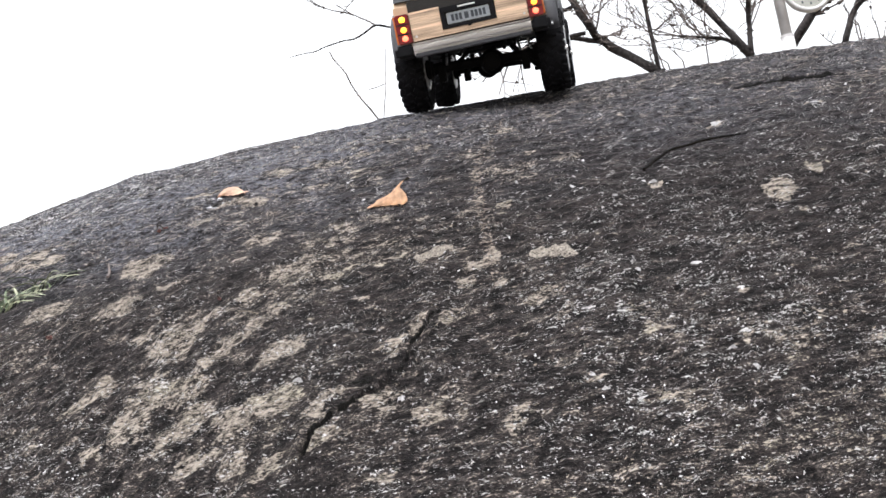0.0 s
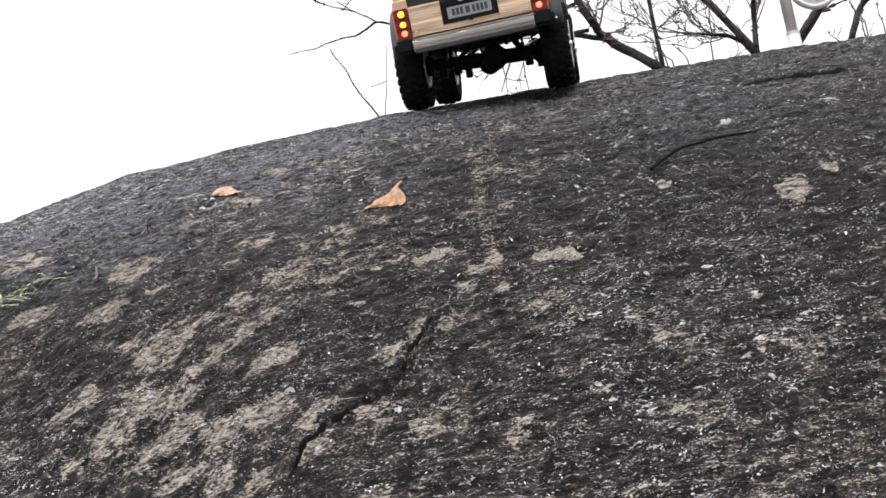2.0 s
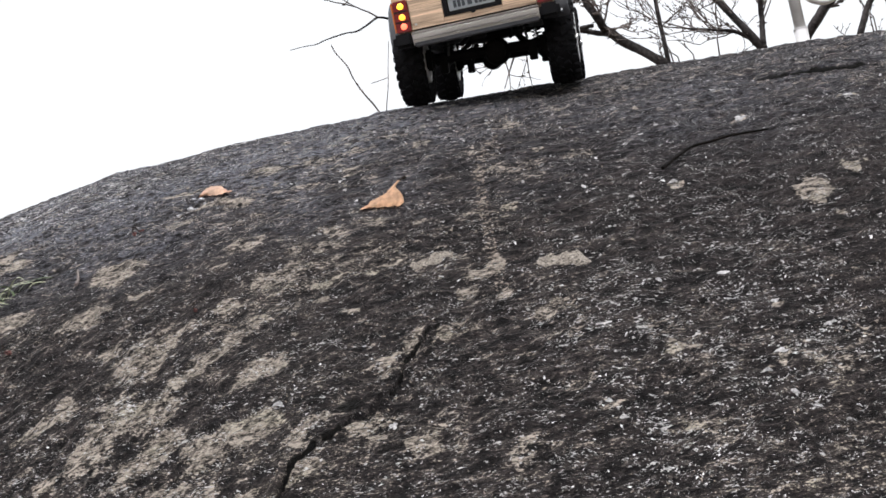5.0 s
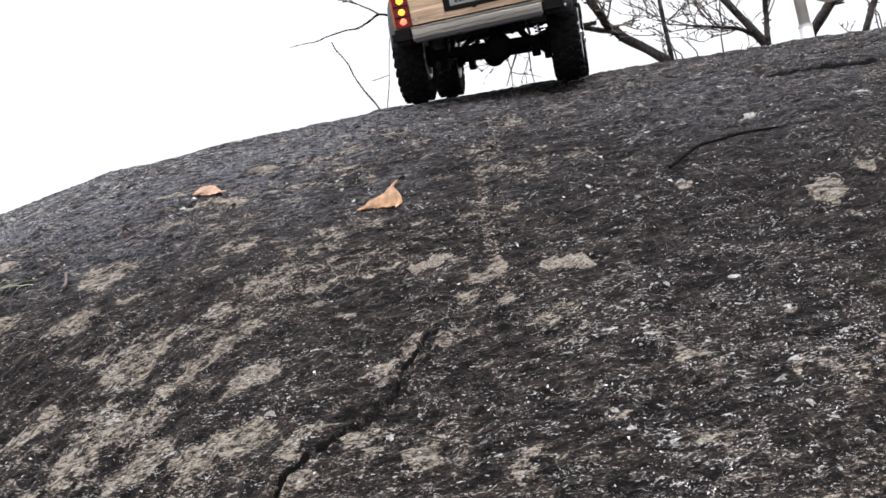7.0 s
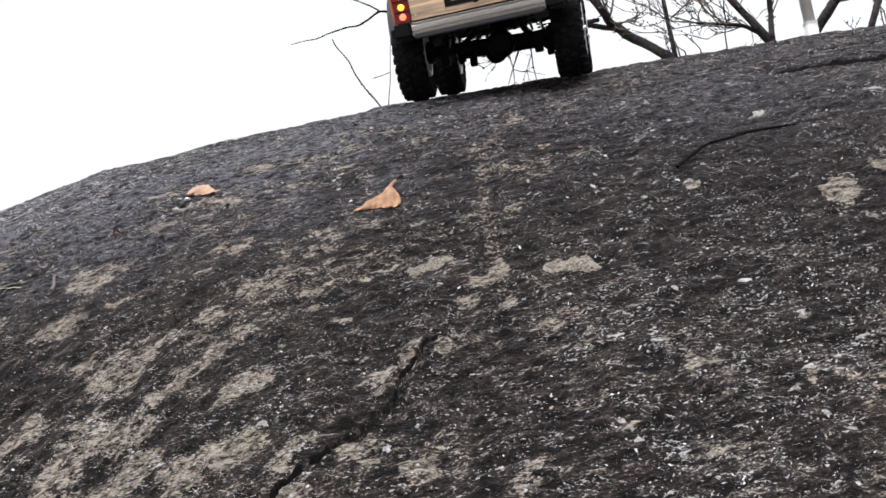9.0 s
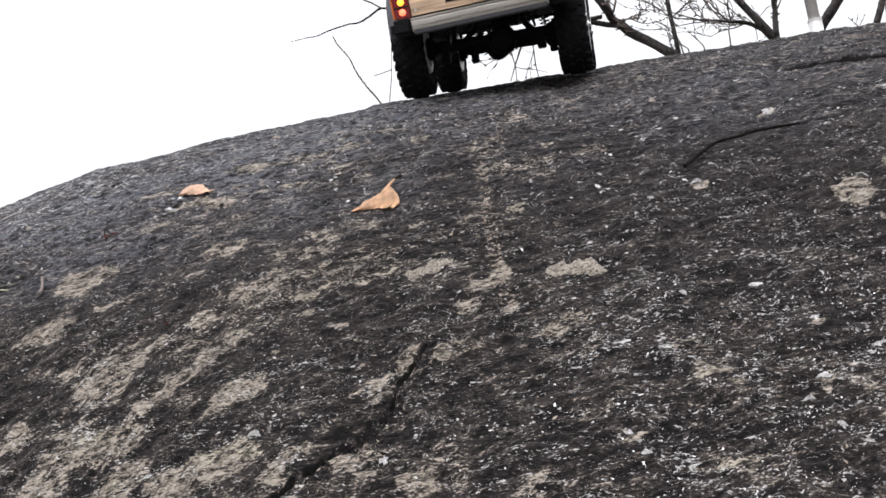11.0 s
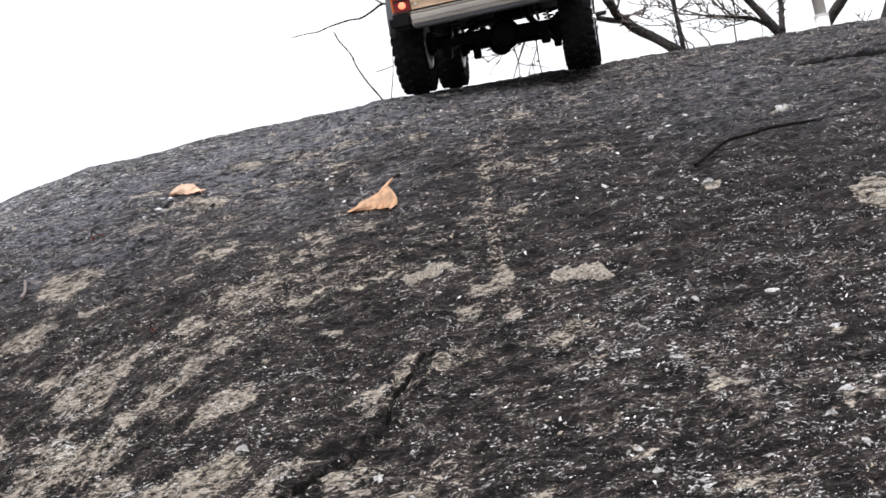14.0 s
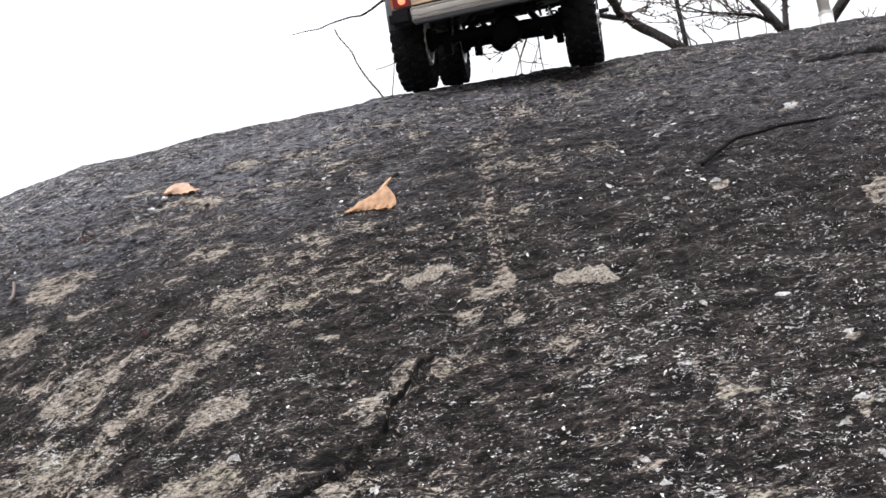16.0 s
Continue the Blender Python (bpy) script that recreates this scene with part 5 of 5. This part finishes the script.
def bare_tree(root, crotch, limbs, r, seed, label, twigs=8, ends=2):
    rng = random.Random(seed)
    tree = new("bare_tree")
    tagged(tree, label, "tree")
    tree.matrix_world = Matrix.Translation(root)
    o = Vector(root)
    loc = lambda p: Vector(p) - o
    mid = loc(crotch).lerp(Vector((0, 0, -0.06)), 0.5) + Vector((rng.uniform(-0.06, 0.06), 0.05, 0))
    pts = smooth_line([Vector((0, 0, -0.06)), mid, loc(crotch)], 6)
    part("trunk", tube(pts, [r * 0.8 * (1.5 - 0.5 * i / (len(pts) - 1)) for i in range(len(pts))], 12, wobble=0.06), BARK, tree, smooth=True)
    small = bmesh.new()
    for points, r0, r1, *few in limbs:
        pts = smooth_line([loc(p) for p in points], 6)
        n = len(pts)
        part("limb", tube(pts, [0.72 * r0 + (0.9 * r1 - 0.72 * r0) * i / (n - 1) for i in range(n)], 9, wobble=0.22), BARK if r0 > 0.007 else TWIG, tree, smooth=True)
        # short spurs and buds along the limb
        for k in range(2 * n if r0 > 0.009 else n // 2):
            i = rng.randrange(1, n)
            q = pts[i].lerp(pts[i - 1], rng.random())
            w = 0.72 * r0 + (0.9 * r1 - 0.72 * r0) * i / (n - 1)
            out = Vector((rng.uniform(-1, 1), rng.uniform(-0.5, 0.5), rng.uniform(-0.7, 1))).normalized()
            tube([q, q + out * (w + rng.uniform(0.001, min(0.012, 1.2 * w)))], [max(0.0016, 0.4 * w), 0.0011], 5, small)
        for k in range(few[0] if few else round(twigs * min(1.6, r0 / 0.011))):
            i = rng.randrange(max(1, n // 4), n)
            d = pts[i] - pts[i - 1]
            side = Vector((rng.uniform(-1, 1), rng.uniform(-0.6, 0.6), rng.uniform(-0.5, 1.0))) * d.length
            bare_twigs(small, pts[i], d + side, rng.uniform(0.10, 0.26), max(0.0028, r1 * 0.38), 2, rng)
        for k in range(ends):
            if r1 < 0.0026:
                break
            bare_twigs(small, pts[-1], pts[-1] - pts[-2], rng.uniform(0.15, 0.3), r1 * 0.7, 2, rng)
    tagged(part("twig_mass", small, TWIG, tree), kind="stuff")
    return tree


bare_tree((0.98, 4.02, 0), (0.88, 4.00, 1.86), [
    ([(0.88, 4.00, 1.85), (0.72, 4.05, 2.01), (0.66, 3.95, 2.05), (0.61, 4.00, 2.22), (0.58, 4.05, 2.40)], 0.024, 0.011),
    ([(0.71, 4.02, 2.00), (0.59, 4.05, 2.05), (0.47, 3.95, 2.01), (0.37, 4.00, 2.01), (0.24, 4.00, 1.98)], 0.013, 0.0024, 5),
    ([(0.88, 4.00, 1.86), (0.89, 4.05, 2.13), (0.90, 3.95, 2.27)], 0.011, 0.006),
    ([(0.64, 3.98, 2.14), (0.50, 4.05, 2.13), (0.357, 3.97, 2.115), (0.250, 4.02, 2.150), (0.134, 4.00, 2.174), (0.060, 4.02, 2.172), (-0.023, 4.00, 2.185), (-0.073, 3.99, 2.198), (-0.115, 4.00, 2.182), (-0.155, 4.02, 2.173), (-0.196, 4.00, 2.166), (-0.263, 3.99, 2.152), (-0.301, 4.00, 2.145), (-0.337, 4.00, 2.145), (-0.392, 4.00, 2.141)], 0.0085, 0.0012, 0),
    ([(0.65, 4.00, 2.04), (0.56, 4.05, 2.05), (0.46, 3.95, 2.02), (0.38, 4.00, 2.01), (0.32, 4.05, 2.02), (0.25, 4.00, 2.08), (0.20, 4.05, 2.14)], 0.010, 0.0024, 5),
    ([(-0.073, 3.99, 2.198), (-0.102, 4.00, 2.226), (-0.129, 4.00, 2.243), (-0.157, 4.00, 2.264), (-0.198, 4.00, 2.301)], 0.0040, 0.002, 1),
    ([(0.38, 4.00, 2.01), (0.35, 4.05, 1.96), (0.31, 3.98, 1.87)], 0.005, 0.002, 0),
], 0.028, 4, "leafless dark-barked tree with low spreading limbs behind the boulder")
bare_tree((1.24, 4.05, 0), (1.21, 4.00, 1.85), [
    ([(1.21, 4.00, 1.85), (1.06, 4.05, 2.12), (0.91, 3.95, 2.15), (0.74, 4.00, 2.21), (0.57, 4.05, 2.28)], 0.020, 0.006),
    ([(1.21, 4.00, 1.87), (1.235, 4.03, 1.99), (1.235, 3.97, 2.10), (1.26, 4.00, 2.28)], 0.014, 0.006),
    ([(1.21, 4.00, 1.86), (1.14, 4.03, 1.935), (1.05, 3.97, 1.94), (0.97, 4.00, 1.97)], 0.011, 0.004),
], 0.028, 8, "leafless dark-barked tree with an arching limb behind the boulder", 12)
bare_tree((1.30, 4.35, 0), (1.37, 4.30, 1.84), [
    ([(1.37, 4.30, 1.84), (1.52, 4.25, 2.02), (1.66, 4.30, 2.14), (1.86, 4.30, 2.36)], 0.026, 0.014),
], 0.034, 12, "leafless dark-barked tree leaning behind the sign post", 9)
bare_tree((1.52, 4.02, 0), (1.54, 4.00, 1.84), [
    ([(1.54, 4.00, 1.84), (1.61, 4.03, 1.96), (1.66, 3.98, 1.99), (1.75, 4.00, 2.03), (1.88, 4.05, 2.13)], 0.016, 0.007),
    ([(1.61, 4.03, 1.96), (1.65, 4.03, 2.04), (1.67, 3.97, 2.16)], 0.010, 0.005),
], 0.022, 15, "slim leafless forked tree behind the boulder", 12)
bare_tree((-0.05, 4.02, 0), (-0.09, 4.03, 1.80), [
    ([(-0.09, 4.03, 1.80), (-0.132, 4.00, 1.885), (-0.165, 3.99, 1.939), (-0.178, 4.01, 1.969), (-0.194, 4.00, 2.004), (-0.205, 3.99, 2.042), (-0.218, 4.00, 2.069), (-0.241, 4.01, 2.109), (-0.250, 4.00, 2.135)], 0.0042, 0.0020),
    ([(-0.11, 4.03, 1.80), (-0.098, 4.00, 1.879), (-0.080, 3.98, 1.947), (-0.069, 4.01, 2.026), (-0.052, 4.00, 2.113)], 0.0024, 0.0012),
    ([(-0.075, 4.00, 1.985), (-0.110, 4.01, 1.981), (-0.136, 4.00, 1.975)], 0.0022, 0.0012),
], 0.009, 21, "thin leafless sapling with two shoots behind the boulder", 0, 0)


def bare_bush(root, top, seed, label):
    """A leafless bush: many thin shoots from one root."""
    rng = random.Random(seed)
    bush = new("bare_bush")
    tagged(bush, label, "bush")
    bush.matrix_world = Matrix.Translation(root)
    mass = bmesh.new()
    for k in range(9):
        lean = rng.uniform(-0.14, 0.14)
        line = smooth_line([(0, 0, -0.05), (lean * 0.3, rng.uniform(-0.05, 0.05), top * 0.55), (lean, rng.uniform(-0.08, 0.08), top * rng.uniform(0.93, 1.03))], 5)
        n = len(line)
        part("shoot", tube(line, [0.009 - 0.0065 * i / (n - 1) for i in range(n)], 6), TWIG, bush)
        for i in range(n - 4, n):
            bare_twigs(mass, line[i], line[i] - line[i - 1] + Vector((rng.uniform(-0.2, 0.2), 0, 0)), rng.uniform(0.05, 0.12), 0.0024, 1, rng)
    tagged(part("twig_mass", mass, TWIG, bush), kind="stuff")


bare_bush((1.06, 4.25, 0), 1.93, 31, "leafless bush of thin upright shoots behind the boulder")
bare_bush((1.72, 4.25, 0), 1.92, 37, "leafless bush of thin grey shoots behind the boulder")


def sign_post(x, y):
    post = new("sign_post")
    tagged(post, "pale galvanised metal post with a round weathered sign", "sign post")
    post.matrix_world = Matrix.Translation((x, y, 0))
    part("sleeve", tube([(0, 0, -0.05), (0, 0, 1.905)], 0.0235, 20), POLE, post, smooth=True)
    part("pole", tube([(0, 0, 1.89), (0, 0, 2.45)], 0.0195, 20), POLE, post, smooth=True)
    part("collar", tube([(0, 0, 1.900), (0, 0, 1.907)], 0.0245, 20), POLE, post)
    part("bracket", box(0.0, 0.10, -0.008, 0.008, 2.045, 2.070, 0.002), POLE, post)
    sign = part("round_sign", tube([(0.100, -0.012, 2.060), (0.100, -0.026, 2.060)], 0.076, 40), SIGN, post, "round weathered grey-green sign face")
    ring = lathe([(-0.030, 0.074), (-0.033, 0.078), (-0.030, 0.088), (-0.010, 0.088), (-0.010, 0.074)], 40)
    rim = part("rim", ring, POLE, sign, smooth=True)
    rim.matrix_basis = Matrix.Translation((0.100, 0, 2.060)) @ Matrix.Rotation(radians(90), 4, "Z")
    part("centre_disc", tube([(0.100, -0.026, 2.060), (0.100, -0.029, 2.060)], 0.040, 32), INK, sign, "dark centre disc")
    for k in range(12):
        a = 2 * math.pi * k / 12
        cx, cz = 0.100 + 0.058 * math.cos(a), 2.060 + 0.058 * math.sin(a)
        part("sign_bar", box(cx - 0.003, cx + 0.003, -0.0275, -0.0255, cz - 0.0045, cz + 0.0045, 0.0005), INK, sign)


sign_post(1.352, 4.02)
